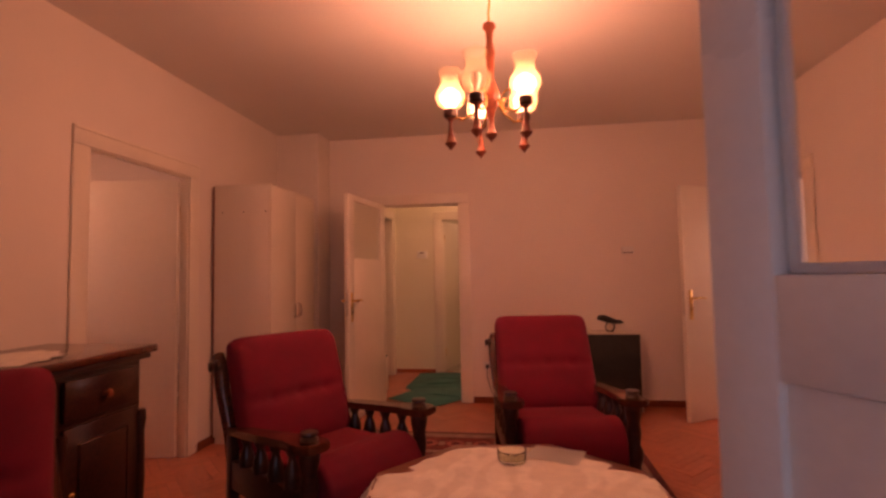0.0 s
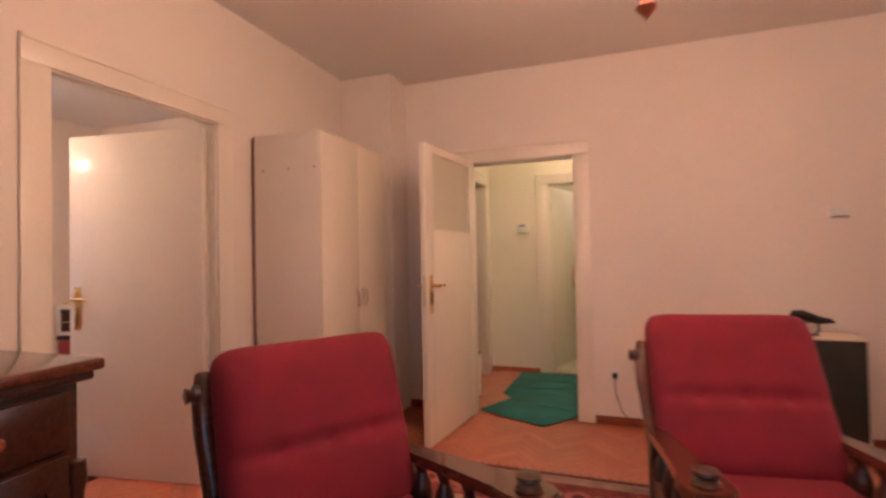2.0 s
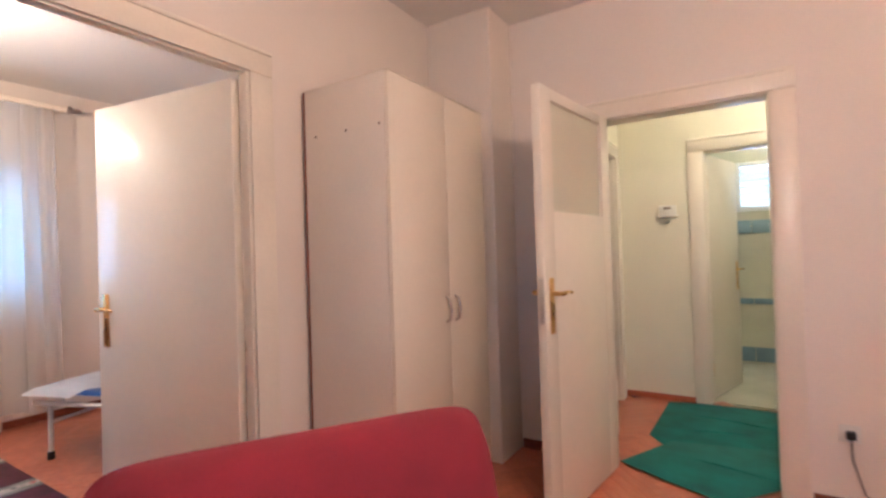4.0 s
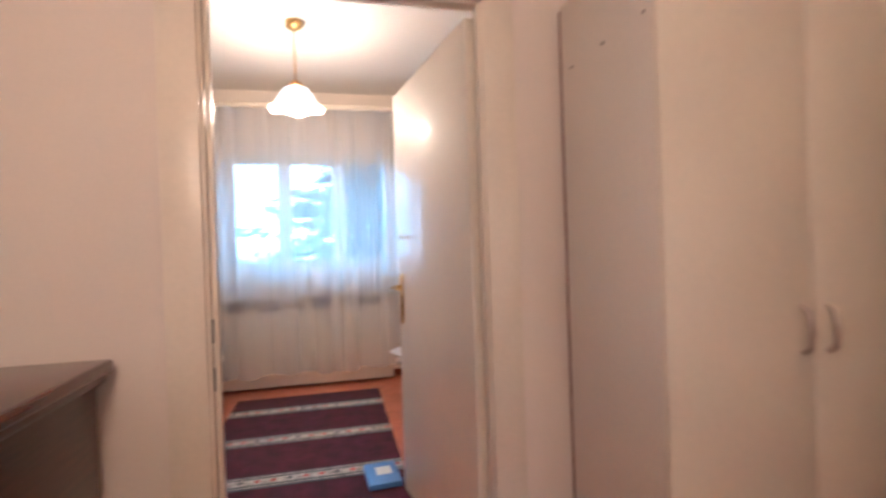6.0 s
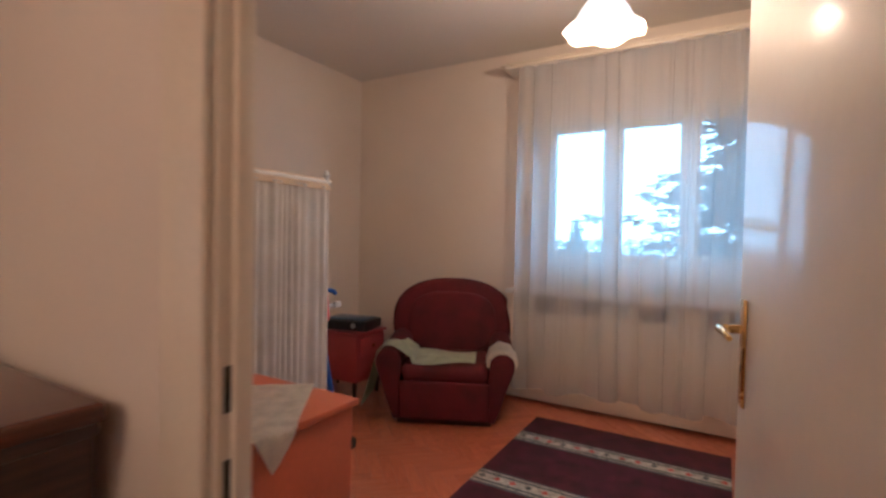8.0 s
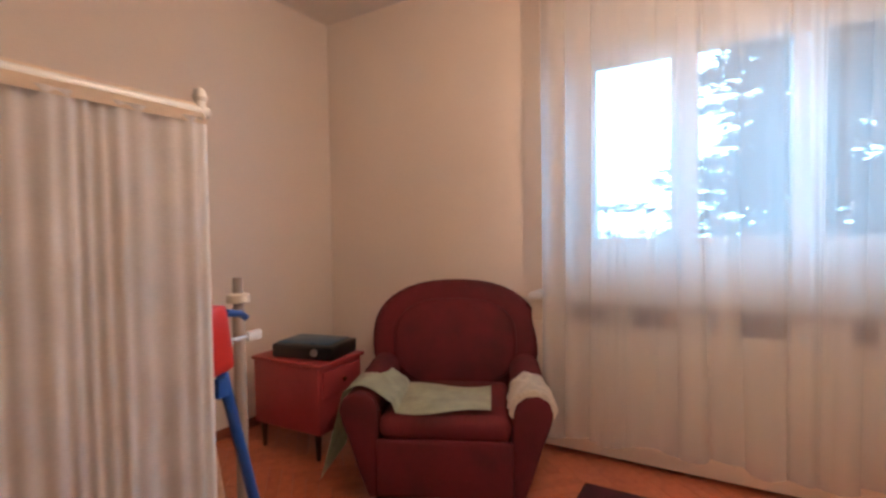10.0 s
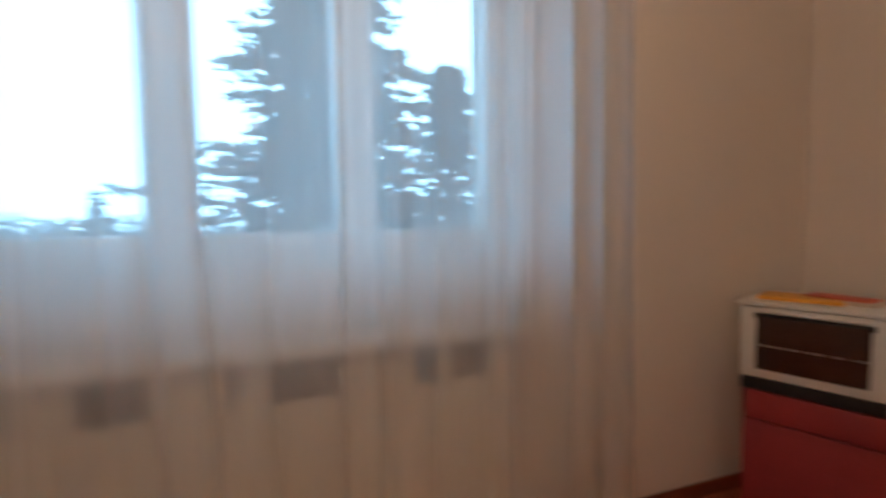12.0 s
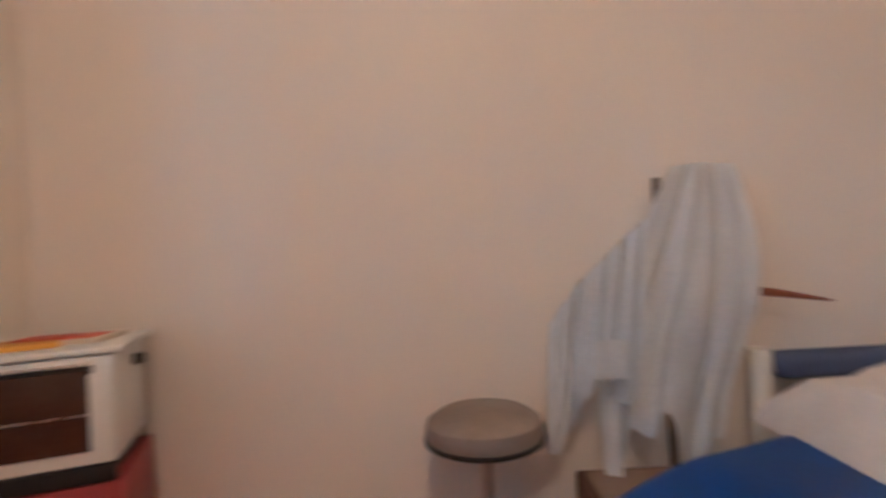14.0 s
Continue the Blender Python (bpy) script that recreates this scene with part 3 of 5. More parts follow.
# ---- living room ----
wd = thing("wardrobe", pose(0.03, 1.10, 0), "tall plain two-door wardrobe in cream laminate", "wardrobe")
part("body", box((0, 0, 0.05), (0.455, 0.80, 1.985), 0.002), LAMGREY, wd)
part("plinth", box((0.01, 0.01, 0), (0.43, 0.79, 0.049), 0), LAMGREY, wd)
# Dark strip down the rear edge; its colour stands in for gap shadow.
part("back_panel", box((-0.010, -0.001, 0.05), (-0.0005, 0.80, 1.984), 0.001), CHERRY, wd, "dark strip standing in for the shaded gap at the wall")
for k in range(2):
    d = part("door", box((0.457, 0.002 + k * 0.43, 0.055), (0.475, 0.428 + k * 0.37, 1.984), 0.002), LAMINATE, wd)
    y = 0.392 if k == 0 else 0.472
    part("handle", tube([(0.475, y, 0.925), (0.497, y, 0.94), (0.505, y, 0.985), (0.497, y, 1.03), (0.475, y, 1.045)], [0.006, 0.008, 0.008, 0.008, 0.006]), SATINPULL, d, "curved satin metal handle")
for x in (0.067, 0.248, 0.43):
    part("screw_cap", lathe([(0.006, 0), (0.006, 0.0015), (0.0, 0.002)], 10, pose(x, -0.0002, 1.775, 90, 0, 0)), TAUPE, wd)
part("top_edge", box((0, 0, 1.986), (0.477, 0.80, 1.990), 0.001), LAMINATE, wd)


def plump(w, h, d, seam=0.0, n=40):
    """A stuffed cushion standing in x and z with rounded corners; a seam crosses it at seam of its height."""
    def edge(x, z):
        k = max(abs(x), abs(z))
        if k < 1e-6:
            return 0.0, 0.0
        q = (abs(x) ** 11 + abs(z) ** 11) ** (1 / 11)
        return x * k / q, z * k / q

    def layer(sign):
        def place(u, v):
            x0, z0 = u * 2 - 1, v * 2 - 1
            x, z = edge(x0, z0)
            b = max(0.0, (1 - abs(x0) ** 7) * (1 - abs(z0) ** 7)) ** 0.5
            t = 0.018 + d / 2 * b * (1.0 if sign < 0 else 0.45)
            if seam and sign < 0:
                g = math.exp(-((v - seam) / 0.042) ** 2)
                t -= g * b * (0.013 + 0.014 * sum(math.exp(-((x0 - c) / 0.09) ** 2) for c in (-0.5, 0.0, 0.5)))
                t += 0.004 * noise.noise((x0 * 2.1, v * 3.0, w))
            return (x * w / 2, sign * t, z * h / 2)
        return sheet(n, n, place)

    bm = join(layer(-1), layer(1))
    rim = [e for e in bm.edges if len(e.link_faces) == 1]
    bmesh.ops.bridge_loops(bm, edges=rim)
    bmesh.ops.recalc_face_normals(bm, faces=bm.faces[:])
    return bm


def armchair(m, label, lean=-17, rise=0.625):
    """A reclining armchair: loose cushions in a turned dark frame. Front is local -y."""
    e = thing("armchair", m, label, "armchair", "red armchairs round the coffee table")
    tilt = Matrix.Translation((0, 0.20, 0.395)) @ Euler((radians(lean), 0, 0)).to_matrix().to_4x4()
    up = plump(0.625, rise, 0.15, seam=0.46)
    up.transform(tilt @ Matrix.Translation((0, -0.01, rise / 2 - 0.025)))
    back = part("back_cushion", up, REDCLOTH, e, "red back cushion with a tufted seam")
    for x in (-0.16, 0.0, 0.16):
        part("button", lathe([(0.0, -0.004), (0.010, -0.003), (0.011, 0.002), (0.0, 0.005)], 12, tilt @ pose(x, -0.058, rise * 0.46 - 0.025, 90, 0, 0)), REDCLOTH, back)
    # seat cushion whose front edge rolls down over the rail
    side = [(-0.20, 0.31), (-0.20, 0.43), (0.05, 0.445), (0.15, 0.452), (0.19, 0.468), (0.26, 0.495), (0.33, 0.497), (0.39, 0.47), (0.43, 0.41), (0.44, 0.33), (0.425, 0.24), (0.39, 0.16), (0.34, 0.12), (0.29, 0.13), (0.27, 0.22)]
    part("seat_cushion", prism(side, 0.535, 0.022, pose(0, 0, 0, 0, 0, -90), 3), REDCLOTH, e, "red seat cushion with a rolled front")
    for s in (-1, 1):
        x = s * 0.318
        arm = [(-0.435, 0.0), (-0.425, 0.05), (-0.385, 0.072), (-0.33, 0.074), (-0.27, 0.055), (-0.05, 0.042), (0.22, 0.036), (0.30, 0.028), (0.30, -0.028), (0.22, -0.036), (-0.05, -0.042), (-0.27, -0.055), (-0.33, -0.074), (-0.385, -0.072), (-0.425, -0.05)]
        bm = bmesh.new()
        top, bot = [], []
        for yy, xx in arm:
            zz = 0.592 - 0.10 * max(0, yy + 0.355)
            top.append(bm.verts.new((x + xx, yy, zz + 0.017)))
            bot.append(bm.verts.new((x + xx, yy, zz - 0.017)))
        bm.faces.new(top)
        bm.faces.new(bot[::-1])
        for k in range(len(arm)):
            q = (k + 1) % len(arm)
            bm.faces.new((top[k], bot[k], bot[q], top[q]))
        bmesh.ops.recalc_face_normals(bm, faces=bm.faces[:])
        bmesh.ops.bevel(bm, geom=[g for g in bm.edges if abs(g.verts[0].co.z - g.verts[1].co.z) < 0.02], offset=0.007, segments=2, affect="EDGES")
        a = part("armrest", bm, ARMWOOD, e, "reddish-brown wooden paddle armrest")
        part("knob", lathe([(0.034, 0.0), (0.038, 0.008), (0.030, 0.016), (0.027, 0.022), (0.036, 0.032), (0.034, 0.040), (0.0, 0.043)], 20, pose(x, -0.355, 0.605)), DARKWOOD, a)
        prof = [(0.030, 0.0), (0.040, 0.03), (0.030, 0.05), (0.036, 0.07), (0.052, 0.15), (0.038, 0.24), (0.034, 0.26), (0.048, 0.30), (0.050, 0.34), (0.034, 0.37), (0.044, 0.43), (0.036, 0.48), (0.050, 0.535), (0.050, 0.572)]
        part("leg", lathe([(0.84 * r, z) for r, z in prof], 18, pose(x, -0.355, 0)), DARKWOOD, e)
        part("leg", box((x - 0.022, 0.25, 0), (x + 0.022, 0.30, 0.512), 0.006), DARKWOOD, e)
        part("side_rail", box((x - 0.018, -0.32, 0.26), (x + 0.018, 0.27, 0.395), 0.008), DARKWOOD, e)
        for k in range(4):
            y = -0.235 + k * 0.125
            part("baluster", lathe([(0.034, 0.0), (0.036, 0.03), (0.030, 0.075), (0.018, 0.115), (0.016, 0.13), (0.026, 0.155), (0.030, 0.178)], 14, pose(x, y, 0.396) @ Matrix.Diagonal((1, 1, (0.178 - 0.10 * (y + 0.355)) / 0.178, 1))), DARKWOOD, e)
        p = part("back_post", tube([tilt @ Vector((s * 0.31, 0.10, -0.06)), tilt @ Vector((s * 0.305, 0.085, 0.15)), tilt @ Vector((s * 0.30 - 0.02, 0.075, 0.36)), tilt @ Vector((s * 0.30 - 0.02, 0.06, 0.47)), tilt @ Vector((s * 0.295 - 0.02, 0.075, 0.53))], [0.028, 0.034, 0.036, 0.038, 0.026], 12), ARMWOOD, e, "rounded reddish-brown back post")
        if s < 0:
            part("bolt", lathe([(0.030, 0.0), (0.032, 0.018), (0.018, 0.024), (0.026, 0.040), (0.0, 0.046)], 14, tilt @ pose(-0.335, 0.055, 0.47, 0, -90, 0)), DARKWOOD, p)
    part("front_rail", box((-0.30, -0.31, 0.05), (0.30, -0.28, 0.105), 0.006), DARKWOOD, e)
    part("rear_rail", box((-0.32, 0.27, 0.215), (0.32, 0.30, 0.30), 0.006), DARKWOOD, e)
    part("crest_rail", rbox(bmesh.new(), (-0.31, 0.10, 0.44), (0.31, 0.125, 0.50), 0.008, tilt), DARKWOOD, e)
    return e


armchair(pose(1.385, -0.042, 0, 0, 0, 58), "red cushioned armchair with a dark turned wooden frame", -18, 0.61)
armchair(pose(2.57, 0.605, 0, 0, 0, 8), "red cushioned armchair with a dark frame beside the hall doorway", -27, 0.655)
armchair(pose(0.83, -1.37, 0, 0, 0, 47), "red cushioned armchair standing beside the dark sideboard")

# upholstered two-seat sofa across from the sideboard
sf = thing("sofa", pose(3.22, -0.12, -0.0), "dark red upholstered sofa with stacked back cushions", "sofa")
part("base", box((0.02, -0.86, 0.06), (1.18, 0.12, 0.28), 0.02, seg=3), REDCLOTH, sf)
for k in range(2):
    part("seat_cushion", box((0.03 + k * 0.575, -0.88, 0.281), (0.595 + k * 0.575, -0.17, 0.42), 0.045, seg=4), REDCLOTH, sf)
    part("back_cushion", box((0.005 + k * 0.595, -0.17, 0.421), (0.595 + k * 0.595, 0.0, 0.60), 0.045, seg=4), REDCLOTH, sf)
    part("back_cushion", box((0.0 + k * 0.60, -0.15, 0.602), (0.595 + k * 0.60, 0.02, 0.76), 0.05, seg=4), REDCLOTH, sf)
part("back_panel", box((0.02, 0.021, 0.281), (1.18, 0.11, 0.70), 0.02), REDCLOTH, sf)
for x in (0.08, 1.12):
    for y in (-0.8, 0.05):
        part("leg", lathe([(0.016, 0), (0.024, 0.06)], 12, pose(x, y, 0)), DARKWOOD, sf)

# sideboard with turned edges, drawers above doors
sb = thing("sideboard", pose(0.03, -0.235, 0), "dark stained wooden sideboard with drawers above panelled doors", "sideboard")
part("top", box((0, -0.92, 0.917), (0.605, 0.0, 0.952), 0.010, seg=3), ARMWOOD, sb, "polished dark wooden top")
part("moulding", box((0, -0.90, 0.890), (0.585, -0.02, 0.916), 0.008), DARKWOOD, sb)
part("body", box((0, -0.88, 0.10), (0.545, -0.045, 0.889), 0.004), DARKWOOD, sb)
part("plinth", box((0, -0.90, 0), (0.57, -0.03, 0.099), 0.008), DARKWOOD, sb)
for k in range(2):
    y1 = -0.075 - k * 0.405
    dr = part("drawer", box((0.547, y1 - 0.375, 0.70), (0.567, y1, 0.865), 0.008), DARKWOOD, sb)
    part("knob", lathe([(0.010, 0), (0.008, 0.012), (0.018, 0.022), (0.014, 0.032), (0, 0.035)], 14, pose(0.567, y1 - 0.19, 0.78, 0, 90, 0)), CHERRY, dr)
    do = part("door", box((0.547, y1 - 0.375, 0.13), (0.565, y1, 0.68), 0.006), DARKWOOD, sb)
    part("panel", box((0.5655, y1 - 0.31, 0.20), (0.574, y1 - 0.07, 0.61), 0.010, seg=3), DARKWOOD, do)
    part("knob", lathe([(0.008, 0), (0.007, 0.010), (0.014, 0.018), (0, 0.028)], 12, pose(0.565, y1 - 0.35, 0.42, 0, 90, 0)), BRASS, do)
    part("pilaster", lathe([(0.022, 0.0), (0.026, 0.04), (0.018, 0.08), (0.024, 0.2), (0.018, 0.42), (0.026, 0.47), (0.022, 0.52)], 14, pose(0.56, y1 + 0.018, 0.14)), DARKWOOD, sb)


def doily(m, r, label, waves=16, droop=0.0):
    def place(u, v):
        a = u * 2 * math.pi
        rr = r * v * (1 + 0.06 * math.sin(a * waves) * v * v)
        return (rr * math.cos(a), rr * math.sin(a), 0.004 + 0.003 * math.sin(a * 5) * v - droop * max(0, v - 0.55) ** 1.3)
    bm = sheet(96, 8, place)
    bmesh.ops.remove_doubles(bm, verts=bm.verts[:], dist=1e-5)
    bm.transform(m)
    return solid("doily", bm, LACE, label, "doily")


doily(pose(0.30, -0.74, 0.952), 0.24, "white crocheted doily on the dark sideboard")

# coffee table, cloth, ashtray, paper
TM = pose(2.335, -0.71, 0, 0, 0, 7)
ct = thing("coffee_table", TM, "low dark wooden coffee table under a lace cloth", "table")
oct8 = [(0.50 * math.cos(radians(22.5 + 45 * k)) / math.cos(radians(22.5)) * 1.0, 0.50 * math.sin(radians(22.5 + 45 * k)) / math.cos(radians(22.5))) for k in range(8)]
part("tabletop", prism([(x, y + (0.15 if y > 0.1 else 0)) for x, y in oct8], 0.035, 0.006, pose(0, 0, 0.505, 90, 0, 0)), CHERRY, ct)
for k in range(4):
    a = radians(45 + 90 * k)
    part("leg", lathe([(0.02, 0), (0.03, 0.05), (0.02, 0.1), (0.034, 0.25), (0.022, 0.38), (0.032, 0.44), (0.03, 0.487)], 16, pose(0.36 * math.cos(a), 0.36 * math.sin(a), 0)), DARKWOOD, ct)


def cloth_place(u, v):
    a = u * 2 * math.pi
    k = math.cos(((a - radians(22.5)) % radians(45)) - radians(22.5))
    lim = 0.50 / max(k, 0.9)
    rr = v * (lim + 0.09 * (1 + 0.10 * math.sin(a * 22)))
    over = max(0.0, rr - lim)
    flat = min(1.0, max(0.0, (math.sin(a) - 0.30) / 0.25))
    if flat:
        q = 1 - flat * 0.23
        return (rr * q * math.cos(a), rr * q * math.sin(a), 0.5255 - over * 1.25 * (1 - flat))
    return (min(rr, lim + 0.012 + 0.15 * over) * math.cos(a), min(rr, lim + 0.012 + 0.15 * over) * math.sin(a), 0.5255 - over * 1.25)


bm = sheet(176, 22, cloth_place)
bmesh.ops.remove_doubles(bm, verts=bm.verts[:], dist=1e-5)
bm.transform(TM)
tc = solid("tablecloth", bm, FLOWERLACE, "cream lace tablecloth with scalloped edge on the coffee table", "tablecloth")
solid("ashtray", lathe([(0.0, 0.0), (0.05, 0.0), (0.056, 0.006), (0.058, 0.045), (0.053, 0.047), (0.050, 0.014), (0.0, 0.010)], 28, pose(2.315, -0.415, 0.5262)), AMBER, "pale green glass ashtray on the lace tablecloth", "ashtray")
solid("paper_sheet", sheet(6, 6, lambda u, v: ((u - 0.5) * 0.21, (v - 0.5) * 0.15, 0.002 + 0.004 * u * v), 0.0015), WHITE, "folded white paper on the lace tablecloth", "paper").matrix_world = pose(2.49, -0.335, 0.527, 0, 0, -20)

# patterned carpet
carpet = thing("carpet", pose(2.2, -0.2, 0), "dark red oriental carpet with a patterned border", "carpet")
part("field", box((-1.35, -1.6, 0.001), (1.0, 1.72, 0.009), 0.002), CARPET, carpet)
GREYWOOL = mat("grey_wool", (0.27, 0.17, 0.13), 0.98, vary=0.15, scale=12, bump=0.5, fine=250)
REDWOOL = carpet_weave("red_border_weave", (0.16, 0.026, 0.024), (0.25, 0.11, 0.08), (0.24, 0.06, 0.045))
PINKWOOL = mat("pink_wool", (0.32, 0.10, 0.075), 0.98, vary=0.15, scale=12, bump=0.5, fine=250)
for a, b in (((-1.30, 1.60), (0.95, 1.68)), ((-1.30, -1.56), (0.95, -1.48)), ((-1.30, -1.48), (-1.22, 1.60)), ((0.87, -1.48), (0.95, 1.60))):
    part("border", box((*a, 0.0092), (*b, 0.0105), 0), GREYWOOL, carpet)
for a, b in (((-1.22, 1.32), (0.87, 1.60)), ((-1.22, -1.48), (0.87, -1.20)), ((-1.22, -1.20), (-0.94, 1.32)), ((0.59, -1.20), (0.87, 1.32))):
    part("broad_border", box((*a, 0.0092), (*b, 0.0100), 0), REDWOOL, carpet, "red flowered border")
for a, b in (((-0.94, 1.27), (0.59, 1.32)), ((-0.94, -1.20), (0.59, -1.15)), ((-0.94, -1.15), (-0.89, 1.27)), ((0.54, -1.15), (0.59, 1.27))):
    part("border", box((*a, 0.0102), (*b, 0.0110), 0), GREYWOOL, carpet)
for k in range(10):
    x = -1.12 + k * 0.2
    ro = part("rosette", lathe([(0.072, 0), (0.072, 0.001), (0.0, 0.0015)], 8, pose(x, 1.46, 0.0102)), PINKWOOL, carpet)
    part("rosette_heart", lathe([(0.034, 0), (0.034, 0.0008), (0.0, 0.001)], 8, pose(x, 1.46, 0.0118)), WINECLOTH, ro)
    part("motif", box((x + 0.078, 1.42, 0.0102), (x + 0.122, 1.50, 0.0110), 0), GREYWOOL, carpet)
for k in range(45):
    x = -1.32 + k * 0.052
    part("fringe", tube([(x, 1.72, 0.005), (x + 0.006, 1.755, 0.004)], 0.005, 5), GREYWOOL, carpet)

# dark panel box by the north wall and the small thing on it
sp = thing("radio_cabinet", pose(3.14, 2.30, 0), "dark box with a pale rim against the wall", "cabinet")
part("body", box((-0.16, -0.12, 0.02), (0.30, 0.13, 0.70), 0.008), DARKGREY, sp)
part("rim", box((-0.165, -0.125, 0.701), (0.308, 0.13, 0.715), 0.003), LAMINATE, sp)
part("side_trim", box((0.301, -0.12, 0.02), (0.309, 0.13, 0.70), 0.002), LAMINATE, sp)
for x in (-0.13, 0.27):
    part("foot", box((x - 0.02, -0.10, 0), (x + 0.02, 0.10, 0.0195), 0.003), BLACK, sp)
hd = thing("figurine", pose(3.20, 2.27, 0.716, 0, 0, 10), "small dark carved figurine on a ring foot standing on the box", "figurine")
part("body", tube([(-0.115, 0, 0.115), (-0.10, 0, 0.128), (-0.06, 0, 0.125), (0.0, 0, 0.105), (0.05, 0, 0.09), (0.10, 0, 0.088), (0.125, 0, 0.078)], [0.008, 0.024, 0.032, 0.030, 0.022, 0.016, 0.007], 14), BLACK, hd)
part("ring_foot", tube([(0.042 * math.cos(q), 0, 0.045 + 0.042 * math.sin(q)) for q in [k * math.pi / 9 for k in range(19)]], 0.006, 8), BLACK, hd)
part("stem", tube([(0, 0, 0.085), (-0.005, 0, 0.105)], 0.010, 8), BLACK, hd)
part("foot", box((-0.03, -0.03, 0), (0.03, 0.03, 0.006), 0.002), BLACK, hd)
st = thing("wall_socket", pose(2.06, LY1, 0.36, 0, 0, 0), "white wall socket with a black plug and cord", "socket")
part("plate", box((-0.04, -0.012, -0.04), (0.04, -0.001, 0.04), 0.004), WHITE, st)
part("plug", box((-0.018, -0.05, -0.018), (0.018, -0.0125, 0.018), 0.006), BLACK, st)
part("cord", tube([(0, -0.04, -0.01), (0.0, -0.06, -0.10), (0.04, -0.05, -0.25), (0.14, -0.05, -0.345)], 0.0035, 6), BLACK, st)
sw = thing("room_thermostat", pose(3.42, LY1, 1.47), "small beige thermostat on the wall", "thermostat")
part("case", box((-0.055, -0.026, -0.035), (0.055, -0.001, 0.035), 0.006), WHITE, sw)
part("dial", box((-0.045, -0.030, -0.030), (0.045, -0.0265, -0.020), 0.002), TAUPE, sw)

# chandelier: turned wooden column, five brass arms, glass cups
CX, CY = 2.25, -0.03
ch = thing("chandelier", pose(CX, CY, 0), "wooden chandelier with five lit frosted glass shades", "chandelier")
part("rose", lathe([(0.055, H - 0.0005), (0.052, H - 0.03), (0.02, H - 0.05), (0.008, H - 0.055)], 24), DARKWOOD, ch)
part("chain", tube([(0, 0, H - 0.05), (0.004, 0, H - 0.10), (-0.003, 0, H - 0.16), (0, 0, 2.50)], 0.006, 8), BRASS, ch)
part("column", lathe([(0.008, 2.50), (0.03, 2.49), (0.034, 2.475), (0.02, 2.455), (0.016, 2.40), (0.026, 2.34), (0.020, 2.30), (0.018, 2.22), (0.034, 2.17), (0.046, 2.13), (0.046, 2.10), (0.030, 2.07), (0.018, 2.04), (0.012, 2.00), (0.020, 1.955), (0.030, 1.94), (0.026, 1.93), (0.006, 1.908), (0.0, 1.90)][::-1], 24), CHERRY, ch)
for k in range(5):
    a = radians(72 * k + 37)
    c, s = math.cos(a), math.sin(a)
    R = 0.20
    ar = part("arm", tube([(0.04 * c, 0.04 * s, 2.11), (0.08 * c, 0.08 * s, 2.05), (0.14 * c, 0.14 * s, 2.02), (0.19 * c, 0.19 * s, 2.035), (R * c, R * s, 2.065)], [0.007, 0.006, 0.006, 0.006, 0.007]), BRASS, ch)
    part("scroll", tube([((0.10 + 0.035 * math.cos(q)) * c, (0.10 + 0.035 * math.cos(q)) * s, 2.10 + 0.035 * math.sin(q)) for q in [j * 0.7 for j in range(8)]], 0.004, 6), BRASS, ar)
    part("drop", lathe([(0.0, 1.868), (0.005, 1.876), (0.026, 1.899), (0.029, 1.906), (0.022, 1.914), (0.017, 1.935), (0.011, 1.975), (0.009, 2.01), (0.014, 2.022), (0.020, 2.03)], 18, pose(R * c, R * s, 0)), CHERRY, ch)
    cup = part("cup", lathe([(0.026, 2.031), (0.034, 2.04), (0.034, 2.068), (0.028, 2.075)], 18, pose(R * c, R * s, 0)), DARKWOOD, ch)
    gl = part("shade", lathe([(0.032, 2.076), (0.056, 2.094), (0.074, 2.13), (0.071, 2.158), (0.050, 2.19), (0.043, 2.212), (0.047, 2.245), (0.060, 2.268), (0.057, 2.268), (0.044, 2.243), (0.040, 2.212), (0.047, 2.19), (0.067, 2.158), (0.070, 2.13), (0.052, 2.098), (0.0, 2.082)], 22, pose(R * c, R * s, 0)), AMBERCUP, cup, "frosted amber glass shade with a flared rim")
    gl.visible_shadow = False
    if k != 3:
        bu = part("bulb", lathe([(0.0, 2.086), (0.030, 2.096), (0.050, 2.125), (0.048, 2.145), (0.032, 2.166), (0.016, 2.178), (0.0, 2.181)], 18, pose(R * c, R * s, 0)), BULB, cup, "lit bulb")
        bu.visible_shadow = False
        lamp("bulb_light", "POINT", 16.0, WARM, pose(CX + R * c, CY + R * s, 2.14), 0.05)
    else:
        part("bulb", lathe([(0.0, 2.084), (0.012, 2.09), (0.014, 2.11), (0.026, 2.14), (0.022, 2.165), (0.0, 2.175)], 16, pose(R * c, R * s, 0)), WHITE, cup, "unlit bulb")

